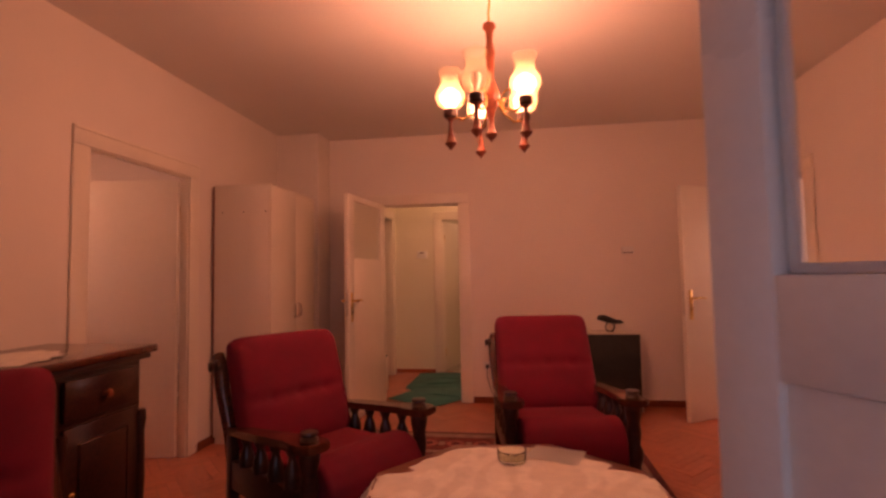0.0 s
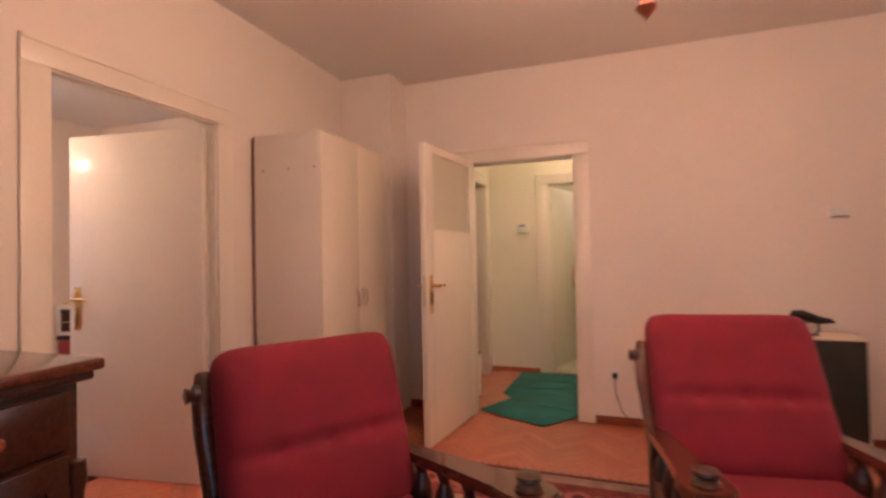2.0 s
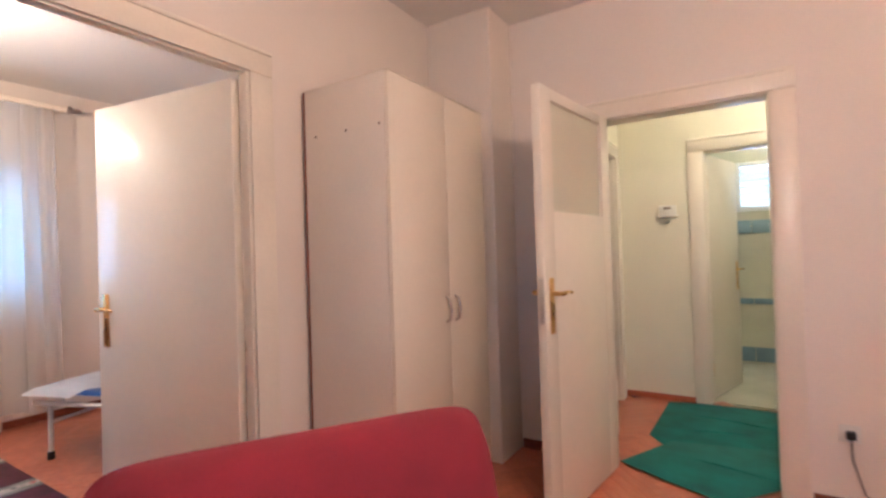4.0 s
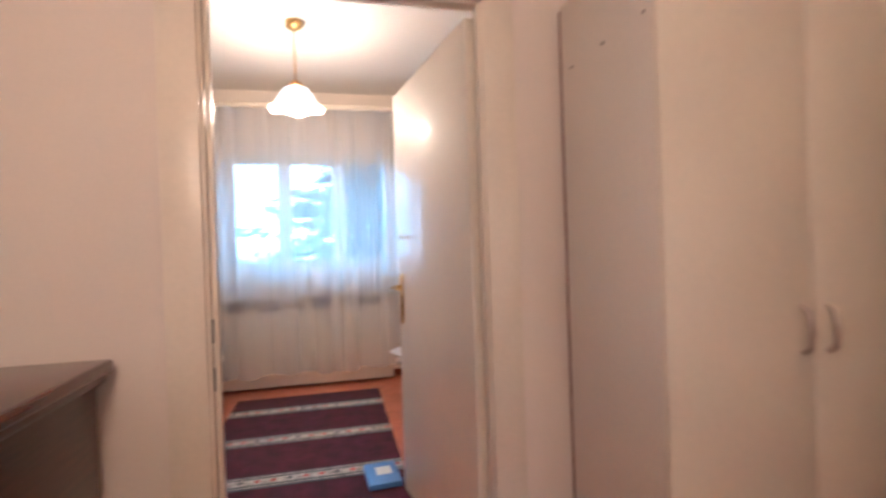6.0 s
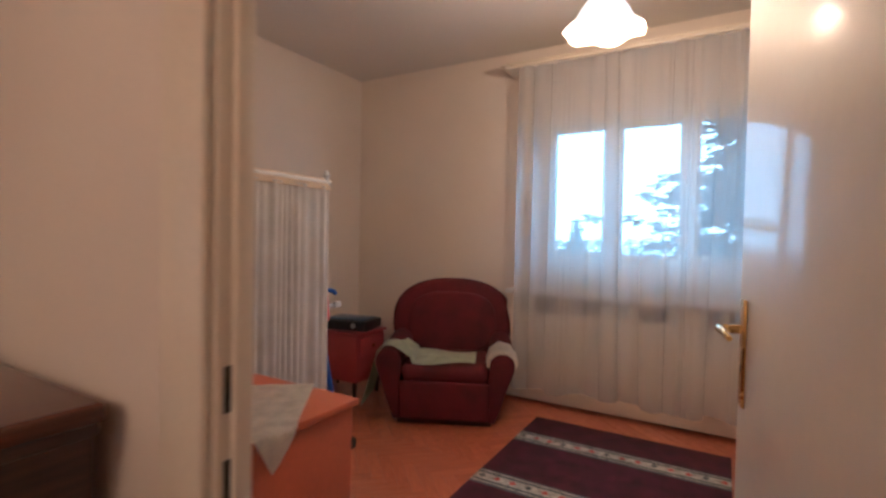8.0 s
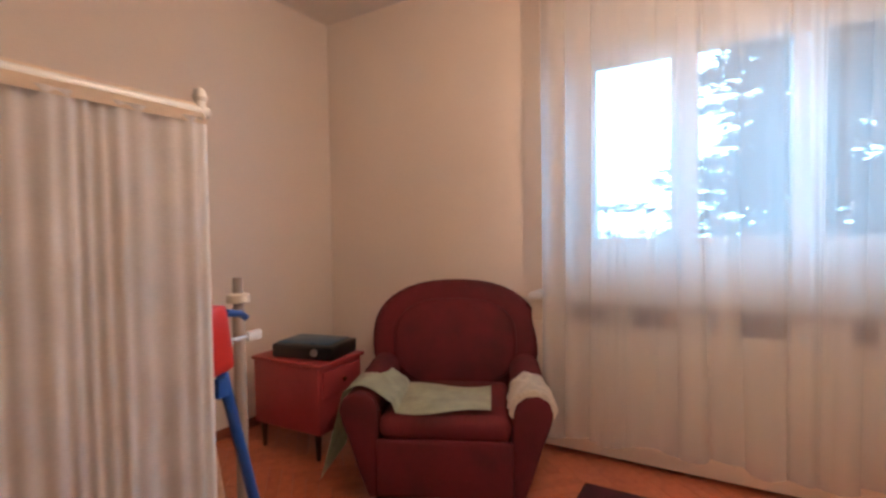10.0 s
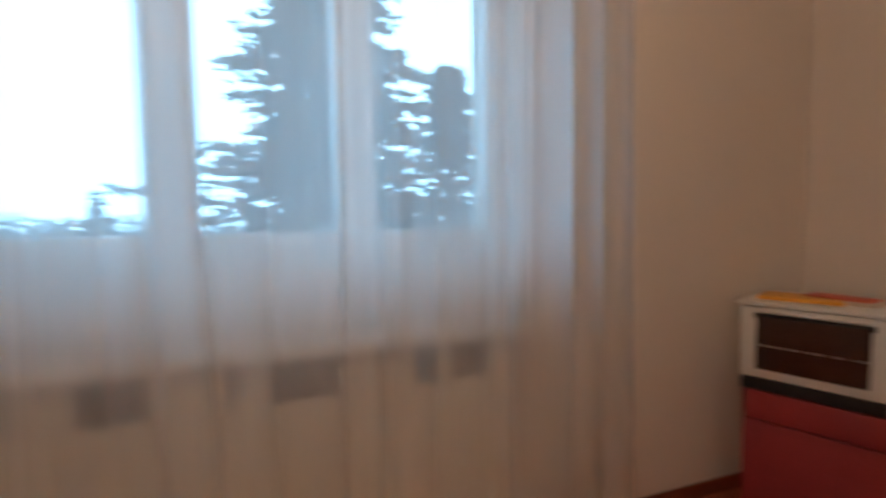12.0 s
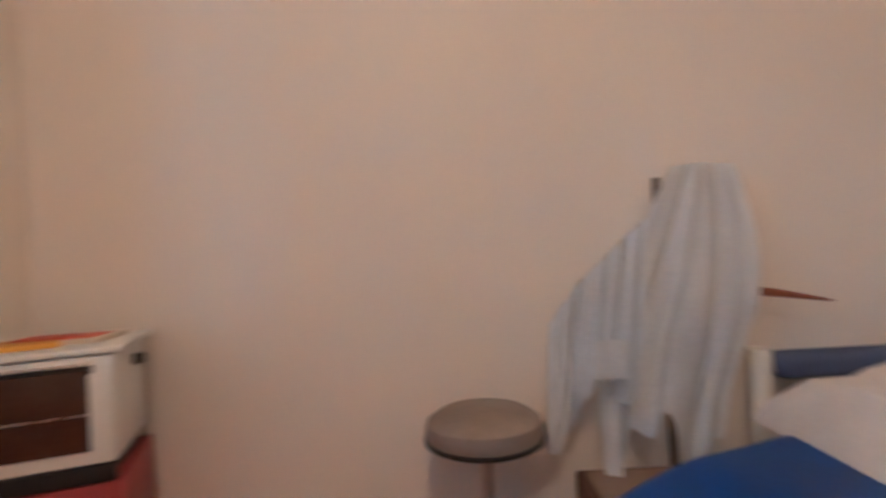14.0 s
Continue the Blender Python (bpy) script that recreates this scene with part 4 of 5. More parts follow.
# ---- hall ----
gm = thing("hall_mat", pose(0, 0, 0), "two overlapping pieces of green felt mat on the parquet", "mat")
part("felt", prism([(1.12, 3.82), (1.43, 3.88), (1.97, 3.88), (1.97, 2.86), (1.21, 2.88), (1.10, 3.02)], 0.005, 0.0015, pose(0, 0, 0.0042, -90, 0, 0)), GREEN, gm)
part("felt", prism([(1.03, 2.50), (1.30, 2.36), (1.57, 2.25), (1.97, 2.74), (1.97, 3.12), (1.62, 3.02), (1.25, 2.95)], 0.005, 0.0015, pose(0, 0, 0.0108, -90, 0, 0)), GREEN, gm)
for p, q, m in (((1.30, 3.55), (1.9, 3.46), 0.0075), ((1.25, 3.18), (1.7, 3.30), 0.0075), ((1.35, 2.72), (1.85, 2.60), 0.0138)):
    part("crease", tube([(p[0], p[1], m - 0.004), (p[0] * 0.7 + q[0] * 0.3, p[1] * 0.7 + q[1] * 0.3 + 0.01, m), (p[0] * 0.3 + q[0] * 0.7, p[1] * 0.3 + q[1] * 0.7, m), (q[0], q[1], m - 0.004)], [0.003, 0.008, 0.008, 0.003], 8), GREEN, gm)
# The hall thermostat, kept under the object name intercom.
th = thing("intercom", pose(1.15, 3.90, 1.55), "small white thermostat with a display on the hall wall", "intercom")
part("case", box((-0.065, -0.03, -0.05), (0.065, -0.001, 0.03), 0.006), WHITE, th)
part("screen", box((-0.03, -0.032, -0.002), (0.025, -0.0305, 0.018), 0.001), TAUPE, th)
part("shelf", box((-0.075, -0.045, -0.062), (0.075, -0.001, -0.051), 0.003), WHITE, th)
hm = thing("hall_mirror_cabinet", pose(0.78, 2.60, 0), "narrow mirrored hall cabinet beside the doorway", "cabinet")
part("mirror", box((0.004, 0.02, 0.75), (0.03, 0.30, 1.92), 0.002), MIRROR, hm)
part("shelf", box((0.001, 0.02, 1.38), (0.10, 0.30, 1.40), 0.003), WHITE, hm)
part("shelf", box((0.001, 0.02, 0.36), (0.13, 0.36, 0.38), 0.003), GREEN, hm)
part("base", box((0.001, 0.01, 0.0), (0.14, 0.37, 0.355), 0.005), TRIM, hm)
part("light_bracket", lathe([(0.012, 0), (0.03, 0.01), (0.03, 0.08), (0.012, 0.09)], 14, pose(0.07, 0.18, 1.55)), NICKEL, hm)
pn = thing("bathroom_wall_tiles", pose(0, 5.6, 0), "blue tile bands on the bathroom wall", "tiles", kind="structure")
for z0, z1 in ((1.36, 1.50), (0.62, 0.68), (0.02, 0.17)):
    for k in range(8):
        part("tile", box((1.13 + k * 0.2, -0.012, z0), (1.325 + k * 0.2, -0.002, z1), 0.002), TILEB, pn)
bw = tagged(new("window_2"), "small bathroom window with a glass-block pane", "window", kind="structure")
part("window_frame", box((1.60, 5.585, 1.59), (1.64, 5.66, 2.11), 0.004), COOLWHITE, bw)
part("window_frame", box((1.94, 5.585, 1.59), (1.98, 5.66, 2.11), 0.004), COOLWHITE, bw)
part("window_frame", box((1.64, 5.585, 2.06), (1.94, 5.66, 2.11), 0.004), COOLWHITE, bw)
part("window_frame", box((1.64, 5.585, 1.59), (1.94, 5.66, 1.64), 0.004), COOLWHITE, bw)
for k in range(6):
    part("louvre", box((1.64, 5.62, 1.645 + k * 0.07), (1.94, 5.635, 1.70 + k * 0.07), 0.004, pose(0, 0, 0)), FROST, bw)

# side room seen through the open door
kt = tagged(new("window_3"), "white window in the side room", "window", kind="structure")
for a, b in (((6.62, 2.1, 1.0), (6.66, 2.15, 2.0)), ((6.62, 3.25, 1.0), (6.66, 3.3, 2.0)), ((6.62, 2.15, 1.95), (6.66, 3.25, 2.0)), ((6.62, 2.15, 1.0), (6.66, 3.25, 1.05)), ((6.62, 2.68, 1.05), (6.66, 2.73, 1.95))):
    part("window_frame", box(a, b, 0.004), COOLWHITE, kt)
kb = thing("low_bench", pose(5.6, 2.2, 0), "low white bench under the side room window", "bench")
part("top", box((-0.4, -0.9, 0.20), (0.4, 0.9, 0.24), 0.006), WHITE, kb)
part("body", box((-0.38, -0.88, 0), (0.38, 0.88, 0.199), 0.004), TRIM, kb)

# loggia glazing behind the way in
lg = tagged(new("window_4"), "wide white loggia window", "window", kind="structure")
for a, b in (((1.4, -5.08, 0.9), (1.46, -5.02, 2.3)), ((3.54, -5.08, 0.9), (3.6, -5.02, 2.3)), ((1.46, -5.08, 2.24), (3.54, -5.02, 2.3)), ((1.46, -5.08, 0.9), (3.54, -5.02, 0.96)), ((2.47, -5.08, 0.96), (2.53, -5.02, 2.24))):
    part("window_frame", box(a, b, 0.004), COOLWHITE, lg)

# ---- bedroom ----
# sheer curtain in deep folds
BUNCHES = ((-0.64, 0.06), (-0.47, 0.035), (-0.06, 0.04), (0.36, 0.045), (0.53, 0.035), (0.75, 0.05), (0.97, 0.06), (1.10, 0.05))


def curtain_place(u, v):
    s = -0.70 + u * 1.86
    z = 0.160 + v * 2.30
    lean = 0.035 * math.sin(s * 6.1 + 1.0) * (1 - v) ** 1.5
    b = sum(math.exp(-((s - c) / w) ** 2) for c, w in BUNCHES)
    ph = s * 46 + 2.6 * math.sin(s * 4.3 + 0.5) + 1.4 * math.sin(s * 11.7 + 1)
    amp = 0.010 + 0.006 * math.sin(s * 9 + 0.7) + 0.030 * min(b, 1.2)
    g = 0.70 + 0.35 * (1 - v) + 0.05 * math.sin(v * 5 + s * 4)
    ripple = 0.006 * math.sin(s * 150 + 3 * math.sin(s * 17)) * min(1, b + 0.25)
    hem = 0.014 * math.sin(s * 23) + 0.012 * math.sin(s * 8.3 + 2) if v < 0.02 else 0.0
    return (-2.87 + g * amp * math.cos(ph) + ripple, s + lean + g * amp * math.sin(ph + 0.35 * math.sin(v * 3 + s * 2)), z + hem)


cu = solid("curtain", sheet(1000, 22, curtain_place), SHEER, "long white sheer curtain in soft folds before the window", "curtain")

# pendant lamp
pl = thing("pendant_lamp", pose(-1.735, 0.145, 0), "lit opal glass bell pendant on a brass rod", "pendant lamp")
part("rose", lathe([(0.0, 2.642), (0.03, 2.645), (0.05, 2.66), (0.055, H - 0.0005)], 24), BRASS, pl)
part("rod", tube([(0, 0, 2.31), (0, 0, 2.645)], 0.006, 8), BRASS, pl)
part("cap", lathe([(0.034, 2.285), (0.036, 2.30), (0.022, 2.318), (0.008, 2.325)], 20), BRASS, pl)


def bell(u, v):
    a = u * 2 * math.pi
    prof = ((0.03, 2.284), (0.075, 2.262), (0.105, 2.22), (0.13, 2.17), (0.165, 2.145), (0.172, 2.138))
    x = v * (len(prof) - 1)
    i = min(int(x), len(prof) - 2)
    f = x - i
    r = prof[i][0] * (1 - f) + prof[i + 1][0] * f
    z = prof[i][1] * (1 - f) + prof[i + 1][1] * f
    w = max(0, v - 0.6) / 0.4
    return (r * math.cos(a) * (1 + 0.03 * w * math.cos(6 * a)), r * math.sin(a) * (1 + 0.03 * w * math.cos(6 * a)), z - 0.008 * w * math.cos(6 * a))


bm = sheet(72, 20, bell, 0.003)
bmesh.ops.remove_doubles(bm, verts=bm.verts[:], dist=1e-5)
o = part("shade", bm, OPAL, pl, "lit white opal glass bell")
o.visible_shadow = False
part("bulb", lathe([(0.0, 2.085), (0.035, 2.095), (0.055, 2.13), (0.05, 2.17), (0.03, 2.22), (0.02, 2.26)], 20), OPAL, pl).visible_shadow = False
lamp("pendant_light", "POINT", 47, (1.0, 0.66, 0.35), pose(-1.735, 0.145, 2.17), 0.05)

# striped woven rug
rug = thing("rug", pose(0, 0, 0), "dark purple woven rug with patterned pale stripes", "rug")
PURPLE = mat("purple_wool", (0.055, 0.008, 0.022), 0.98, vary=0.25, scale=10, bump=0.6, fine=220)
SLATE = mat("slate_wool", (0.09, 0.11, 0.12), 0.98, vary=0.2, scale=10, bump=0.6, fine=220)
PALEW = mat("pale_wool", (0.42, 0.40, 0.36), 0.98, vary=0.25, scale=30, bump=0.6, fine=220)
ROSEW = mat("rose_wool", (0.42, 0.09, 0.08), 0.98, vary=0.2, scale=10)
RY0, RY1 = -0.46, 0.69
part("field", box((-2.75, RY0, 0.001), (-0.75, RY1, 0.008), 0.002), PURPLE, rug)
for x in (-2.39, -1.80, -1.22):
    st = part("stripe", box((x - 0.075, RY0 + 0.001, 0.0082), (x + 0.075, RY1 - 0.001, 0.0095), 0), SLATE, rug, "slate stripe")
    part("pale_band", box((x - 0.030, RY0 + 0.001, 0.0097), (x + 0.030, RY1 - 0.001, 0.0107), 0), PALEW, st)
    for k in range(14):
        y = RY0 + 0.04 + k * 0.083
        part("diamond", lathe([(0.020, 0), (0.020, 0.0007), (0.0, 0.001)], 4, pose(x, y, 0.0109)), ROSEW if k % 3 else SLATE, st)
    for k in (-1, 1):
        part("line", box((x + k * 0.055 - 0.004, RY0 + 0.001, 0.0097), (x + k * 0.055 + 0.004, RY1 - 0.001, 0.0104), 0), PALEW, st)
bk = thing("blue_box", pose(-1.08, 0.56, 0.011, 0, 0, 4), "flat blue cardboard box lying on the rug", "box")
part("body", box((-0.12, -0.085, 0), (0.13, 0.085, 0.028), 0.003), mat("blue_card", (0.08, 0.22, 0.55), 0.5), bk)
part("label", box((-0.06, -0.03, 0.0285), (0.03, 0.05, 0.0292), 0), WHITE, bk, "pale printed patch")

# low round-backed armchair
tub = thing("tub_chair", pose(-2.60, -1.085, 0, 0, 0, 115), "wine red velour armchair with a rounded back", "armchair")
part("base", box((-0.30, -0.36, 0.03), (0.30, 0.34, 0.17), 0.02, seg=3), WINECLOTH, tub)
part("plinth", box((-0.31, -0.34, 0), (0.31, 0.32, 0.029), 0), DARKWOOD, tub)
part("front_panel", box((-0.295, -0.385, 0.04), (0.295, -0.35, 0.29), 0.016, seg=3), WINECLOTH, tub)
part("seat_cushion", box((-0.29, -0.375, 0.27), (0.29, 0.18, 0.39), 0.05, seg=4), WINECLOTH, tub)
ell = [(0.475 * math.copysign(abs(math.cos(q)) ** 0.85, math.cos(q)), 0.58 + 0.335 * math.copysign(abs(math.sin(q)) ** 0.85, math.sin(q))) for q in [2 * math.pi * k / 40 for k in range(40)]]
bk2 = prism(ell, 0.20, 0.055, None, 4)
bk2.transform(Matrix.Translation((0, 0.27, 0)) @ Euler((radians(-9), 0, 0)).to_matrix().to_4x4())
part("backrest", bk2, WINECLOTH, tub)
bm = prism([(0.34 * math.copysign(abs(math.cos(q)) ** 0.7, math.cos(q)), 0.58 + 0.24 * math.copysign(abs(math.sin(q)) ** 0.75, math.sin(q))) for q in [2 * math.pi * k / 32 for k in range(32)]], 0.06, 0.028, None, 3)
bm.transform(Matrix.Translation((0, 0.165, 0)) @ Euler((radians(-9), 0, 0)).to_matrix().to_4x4())
part("back_pad", bm, WINECLOTH, tub)
for s in (-1, 1):
    a = part("arm", box((s * 0.350 - 0.065, -0.34, 0.20), (s * 0.350 + 0.065, 0.22, 0.40), 0.04, seg=3), WINECLOTH, tub)
    bm = tube([(s * 0.375, -0.35, 0.40), (s * 0.375, -0.1, 0.42), (s * 0.375, 0.22, 0.45)], [0.082, 0.085, 0.08], 20)
    bmesh.ops.bevel(bm, geom=[e for e in bm.edges if len([f for f in e.link_faces if len(f.verts) > 4]) == 1], offset=0.025, segments=3, affect="EDGES")
    part("arm_roll", bm, WINECLOTH, a)
    face = [(0.290, 0.03), (0.335, 0.03), (0.375, 0.14), (0.415, 0.27), (0.448, 0.36), (0.462, 0.42), (0.445, 0.475), (0.400, 0.502), (0.345, 0.498), (0.305, 0.465), (0.292, 0.42), (0.290, 0.30)]
    fm = prism([(s * x, z * 0.965) for x, z in face], 0.040, 0.014, pose(0, -0.350, 0), 3)
    part("arm_front", fm, WINECLOTH, a, "scrolled front of the armrest")


def towel_place(u, v):
    x = -0.56 + u * 0.76
    y = -0.34 + v * 0.38
    z = 0.397 + 0.012 * math.sin(u * 9 + v * 3)
    d = (x + 0.375) / 0.13
    if x < -0.22:
        z = 0.403 + 0.095 * math.exp(-(d ** 2))
    if x < -0.455:
        z -= (-0.455 - x) * 3.2
    return (x, y + 0.02 * math.sin(u * 7), z + 0.006)


bm = sheet(44, 20, towel_place, 0.012)
bm.transform(pose(-2.60, -1.085, 0, 0, 0, 115))
solid("towel", bm, PALEGREEN, "pale green towel laid over the armchair's arm and seat", "towel")
TUB = pose(-2.60, -1.085, 0, 0, 0, 115)


def armdoily(u, v):
    x, y = (u - 0.5) * 2, (v - 0.5) * 2
    r = max(abs(x), abs(y)) / max(1e-6, math.hypot(x, y))
    x, y = x * r, y * r
    a = x * 1.5
    rr = 0.104 + 0.004 * math.sin(12 * math.atan2(y, x))
    yy = -0.28 + y * 0.19
    dz = -0.02 * max(0, -0.36 - yy) / 0.07
    return (0.375 + rr * math.sin(a), min(max(yy, -0.362), 0.3), 0.405 + rr * math.cos(a) + dz - max(0, -0.362 - yy) * 0.9)


bm = sheet(28, 28, armdoily, 0.004)
bm.transform(TUB)
solid("doily", bm, LACE, "white crocheted doily over the armchair's arm", "doily")

# red bedside cabinet with a black radio on it
bc = thing("bedside_cabinet", pose(-2.45, -1.93, 0, 0, 0, 2), "small red lacquered cabinet on dark legs", "cabinet")
part("body", box((-0.17, -0.24, 0.14), (0.17, 0.24, 0.49), 0.006), REDPAINT, bc)
part("top", box((-0.18, -0.25, 0.491), (0.18, 0.26, 0.51), 0.005), REDPAINT, bc)
for x in (-0.14, 0.14):
    for y in (-0.2, 0.2):
        part("leg", lathe([(0.012, 0), (0.02, 0.139)], 12, pose(x, y, 0)), DARKWOOD, bc)
d = part("drawer", box((-0.15, 0.2405, 0.33), (0.15, 0.256, 0.47), 0.004), REDPAINT, bc)
part("knob", lathe([(0.008, 0), (0.012, 0.014), (0, 0.02)], 12, pose(0, 0.256, 0.40, -90, 0, 0)), BRASS, d)
ra = thing("radio", pose(-2.46, -1.88, 0.5105, 0, 0, 12), "flat black radio with a blue top on the red cabinet", "radio")
part("body", box((-0.13, -0.19, 0), (0.13, 0.19, 0.075), 0.012, seg=3), BLACK, ra)
part("lid", box((-0.115, -0.175, 0.0755), (0.10, 0.15, 0.082), 0.004), mat("navy_plastic", (0.03, 0.085, 0.16), 0.3), ra)
part("handle", tube([(0.12, -0.14, 0.06), (0.145, -0.13, 0.07), (0.145, 0.13, 0.07), (0.12, 0.14, 0.06)], 0.006), BLACK, ra)
part("dial", lathe([(0.02, 0), (0.02, 0.008), (0, 0.01)], 16, pose(0.13, 0.08, 0.04, 0, 90, 0)), NICKEL, ra)

# clothes rack hidden behind a white curtain
rk = thing("clothes_rack", pose(0, 0, 0), "white tubular clothes rack hung with a pleated curtain", "clothes rack")
RXA, RXB, RYY = -1.25, -0.20, -1.0
for x in (RXA, RXB):
    part("post", tube([(x, RYY, 0.03), (x, RYY, 1.50)], 0.013, 10), COOLWHITE, rk)
    part("foot", tube([(x, RYY - 0.2, 0.03), (x, RYY + 0.04, 0.03)], 0.014, 10), COOLWHITE, rk)
    part("finial", lathe([(0.013, 1.50), (0.018, 1.51), (0.012, 1.53), (0, 1.535)], 12, pose(x, RYY, 0)), COOLWHITE, rk)
    for y in (-0.2, 0.04):
        part("caster", lathe([(0.0, 0), (0.016, 0.0), (0.016, 0.016), (0, 0.016)], 12, pose(x - 0.008, RYY + y, 0.016, 0, 90, 0)), BLACK, rk)
part("bar", tube([(RXA - 0.02, RYY, 1.475), (RXB + 0.02, RYY, 1.475)], 0.014, 10), COOLWHITE, rk)


def rack_fold(u, v):
    x = RXA + 0.01 + u * (RXB - RXA - 0.02)
    return (x, RYY + 0.022 + 0.006 * math.sin(x * 150 + 3.0 * math.sin(x * 13) + 1.5 * math.sin(x * 31)) * (0.6 + 0.4 * (1 - v)) + 0.006 * math.sin(x * 47 + v * 2), 0.10 + v * 1.355)


part("curtain", sheet(420, 10, rack_fold, 0.002), mat("white_cotton", (0.82, 0.80, 0.78), 0.95, vary=0.05, scale=6, bump=0.3, fine=200), rk, "pleated white cotton curtain")
part("top_hem", sheet(60, 3, lambda u, v: (RXA + u * (RXB - RXA), RYY + 0.03 - 0.03 * v, 1.44 + 0.055 * v), 0.003), mat("hem_cotton", (0.78, 0.66, 0.52), 0.95, vary=0.05), rk)

# orange cabinet by the door with a cloth over it
oc = thing("low_cabinet", pose(0, 0, 0), "orange-red painted low cabinet beside the door", "cabinet")
part("body", box((-0.72, -0.83, 0.05), (-0.13, -0.365, 0.70), 0.004), ORANGE, oc)
part("plinth", box((-0.70, -0.81, 0), (-0.14, -0.39, 0.049), 0), DARKWOOD, oc)
part("top", box((-0.735, -0.84, 0.701), (-0.125, -0.35, 0.722), 0.004), ORANGE, oc, "orange painted top")


def cover_place(u, v):
    p, q = (u - 0.5) * 0.46, (v - 0.5) * 0.46
    c, s = math.cos(radians(38)), math.sin(radians(38))
    x, y = -0.43 + p * c - q * s, -0.60 + p * s + q * c
    z = 0.7265 + 0.002 * math.sin(x * 60) * math.sin(y * 50)
    over = y + 0.345
    if over > 0:
        z, y = z - over * 1.5, -0.338 + 0.006 * math.sin(x * 40)
    return (x, y, z)


bm = sheet(40, 44, cover_place, 0.003)
solid("table_runner", bm, LACE, "white crocheted cloth hanging over the orange cabinet", "cloth")

# broom, mop, floor stand and red bag standing by the rack
for nm, lab, base, top, col, r in (("broom", "broom with a blue handle leaning by the clothes rack", (-1.60, -1.22, 0.05), (-1.40, -1.20, 0.86), BLUE, 0.017), ("mop", "broad pale wooden mop leaning by the clothes rack", (-1.45, -1.20, 0.05), (-1.28, -1.20, 1.12), PALEWOOD, 0.022)):
    e = thing(nm, pose(0, 0, 0), lab, nm)
    part("handle", tube([base, top], r, 10), col, e)
    part("head", box((base[0] - 0.12, base[1] - 0.03, 0.0), (base[0] + 0.10, base[1] + 0.03, 0.06), 0.01), DARKGREY, e)
    part("grip", tube([Vector(top) * 0.94 + Vector(base) * 0.06, Vector(top) + Vector((0, 0, 0.02))], r * 1.3, 10), LAMGREY, e)
vs = thing("floor_stand", pose(-1.66, -1.44, 0), "grey metal floor stand with a beige disc top", "stand")
part("base", lathe([(0.10, 0), (0.10, 0.012), (0.03, 0.03), (0.02, 0.05)], 24), DARKGREY, vs)
part("pole", lathe([(0.022, 0.03), (0.022, 0.90), (0.018, 0.91), (0.018, 1.02), (0.0, 1.021)], 16), STANDGREY, vs)
part("disc", lathe([(0.02, 0.925), (0.042, 0.93), (0.040, 0.958), (0.018, 0.962)], 20), TRIM, vs)
fs = thing("folding_step", pose(-1.34, -1.17, 0, 0, 0, 8), "folded step ladder with a red bag hung on it", "step ladder")
for s in (-1, 1):
    part("rail", tube([(s * 0.035, -0.03, 0), (s * 0.028, 0.0, 1.0)], 0.014, 8), PALEWOOD, fs)
    part("foot", box((s * 0.035 - 0.018, -0.05, 0), (s * 0.035 + 0.018, -0.01, 0.03), 0.005), BLACK, fs)
for z in (0.25, 0.5, 0.75):
    part("tread", box((-0.034, -0.03, z), (0.034, 0.0, z + 0.02), 0.003), PALEWOOD, fs)
bm = plump(0.125, 0.19, 0.04, n=14)
bm.transform(pose(0.01, 0.04, 0.875, 0, 8, 0))
bg = part("red_bag", bm, mat("red_plastic", (0.62, 0.03, 0.02), 0.4), fs, "bright red plastic bag")
part("blue_strap", tube([(-0.05, 0.045, 0.95), (-0.10, 0.05, 0.94), (-0.12, 0.05, 0.925)], 0.011, 8), BLUE, fs)
part("clip", box((-0.20, 0.02, 0.845), (-0.145, 0.035, 0.875), 0.004), COOLWHITE, fs, "small white clip")
part("clip_arm", tube([(-0.03, 0.01, 0.86), (-0.15, 0.025, 0.86)], 0.006, 6), NICKEL, fs)
part("blue_band", box((-0.07, 0.01, 0.70), (-0.03, 0.03, 0.76), 0.006), BLUE, fs)

# oven on a red cabinet
OM = pose(-3.045, 1.885, 0, 0, 0, 21)
rc = thing("red_cabinet", OM, "red painted cabinet with a drawer in the bedroom corner", "cabinet")
part("body", box((0, 0.018, 0.03), (0.44, 0.36, 0.50), 0.004), REDPAINT, rc)
part("plinth", box((0.02, 0.03, 0), (0.42, 0.34, 0.029), 0), DARKWOOD, rc)
part("drawer", box((0.004, 0, 0.385), (0.436, 0.017, 0.497), 0.004), REDPAINT, rc)
part("door", box((0.004, 0, 0.035), (0.436, 0.017, 0.38), 0.004), REDPAINT, rc)
ov = thing("mini_oven", OM @ Matrix.Translation((-0.01, -0.012, 0.501)), "white enamel mini oven with a dark glass door", "oven")
part("body", box((0, 0.02, 0.045), (0.44, 0.34, 0.325), 0.012, seg=3), WHITE, ov)
part("top", box((-0.02, -0.005, 0.327), (0.46, 0.36, 0.343), 0.006), WHITE, ov)
for x in (0.04, 0.40):
    part("foot", box((x - 0.02, 0.05, 0), (x + 0.02, 0.31, 0.044), 0.003), BLACK, ov)
part("base_slot", box((0.005, 0.005, 0.0), (0.435, 0.04, 0.045), 0.003), BLACK, ov)
dr = part("door", box((0.0, 0.0, 0.05), (0.44, 0.019, 0.322), 0.006), WHITE, ov)
part("glass", box((0.055, -0.004, 0.085), (0.385, -0.0005, 0.288), 0.001), mat("oven_glass", (0.055, 0.022, 0.014), 0.08, vary=0.2), dr, "dark brown oven glass")
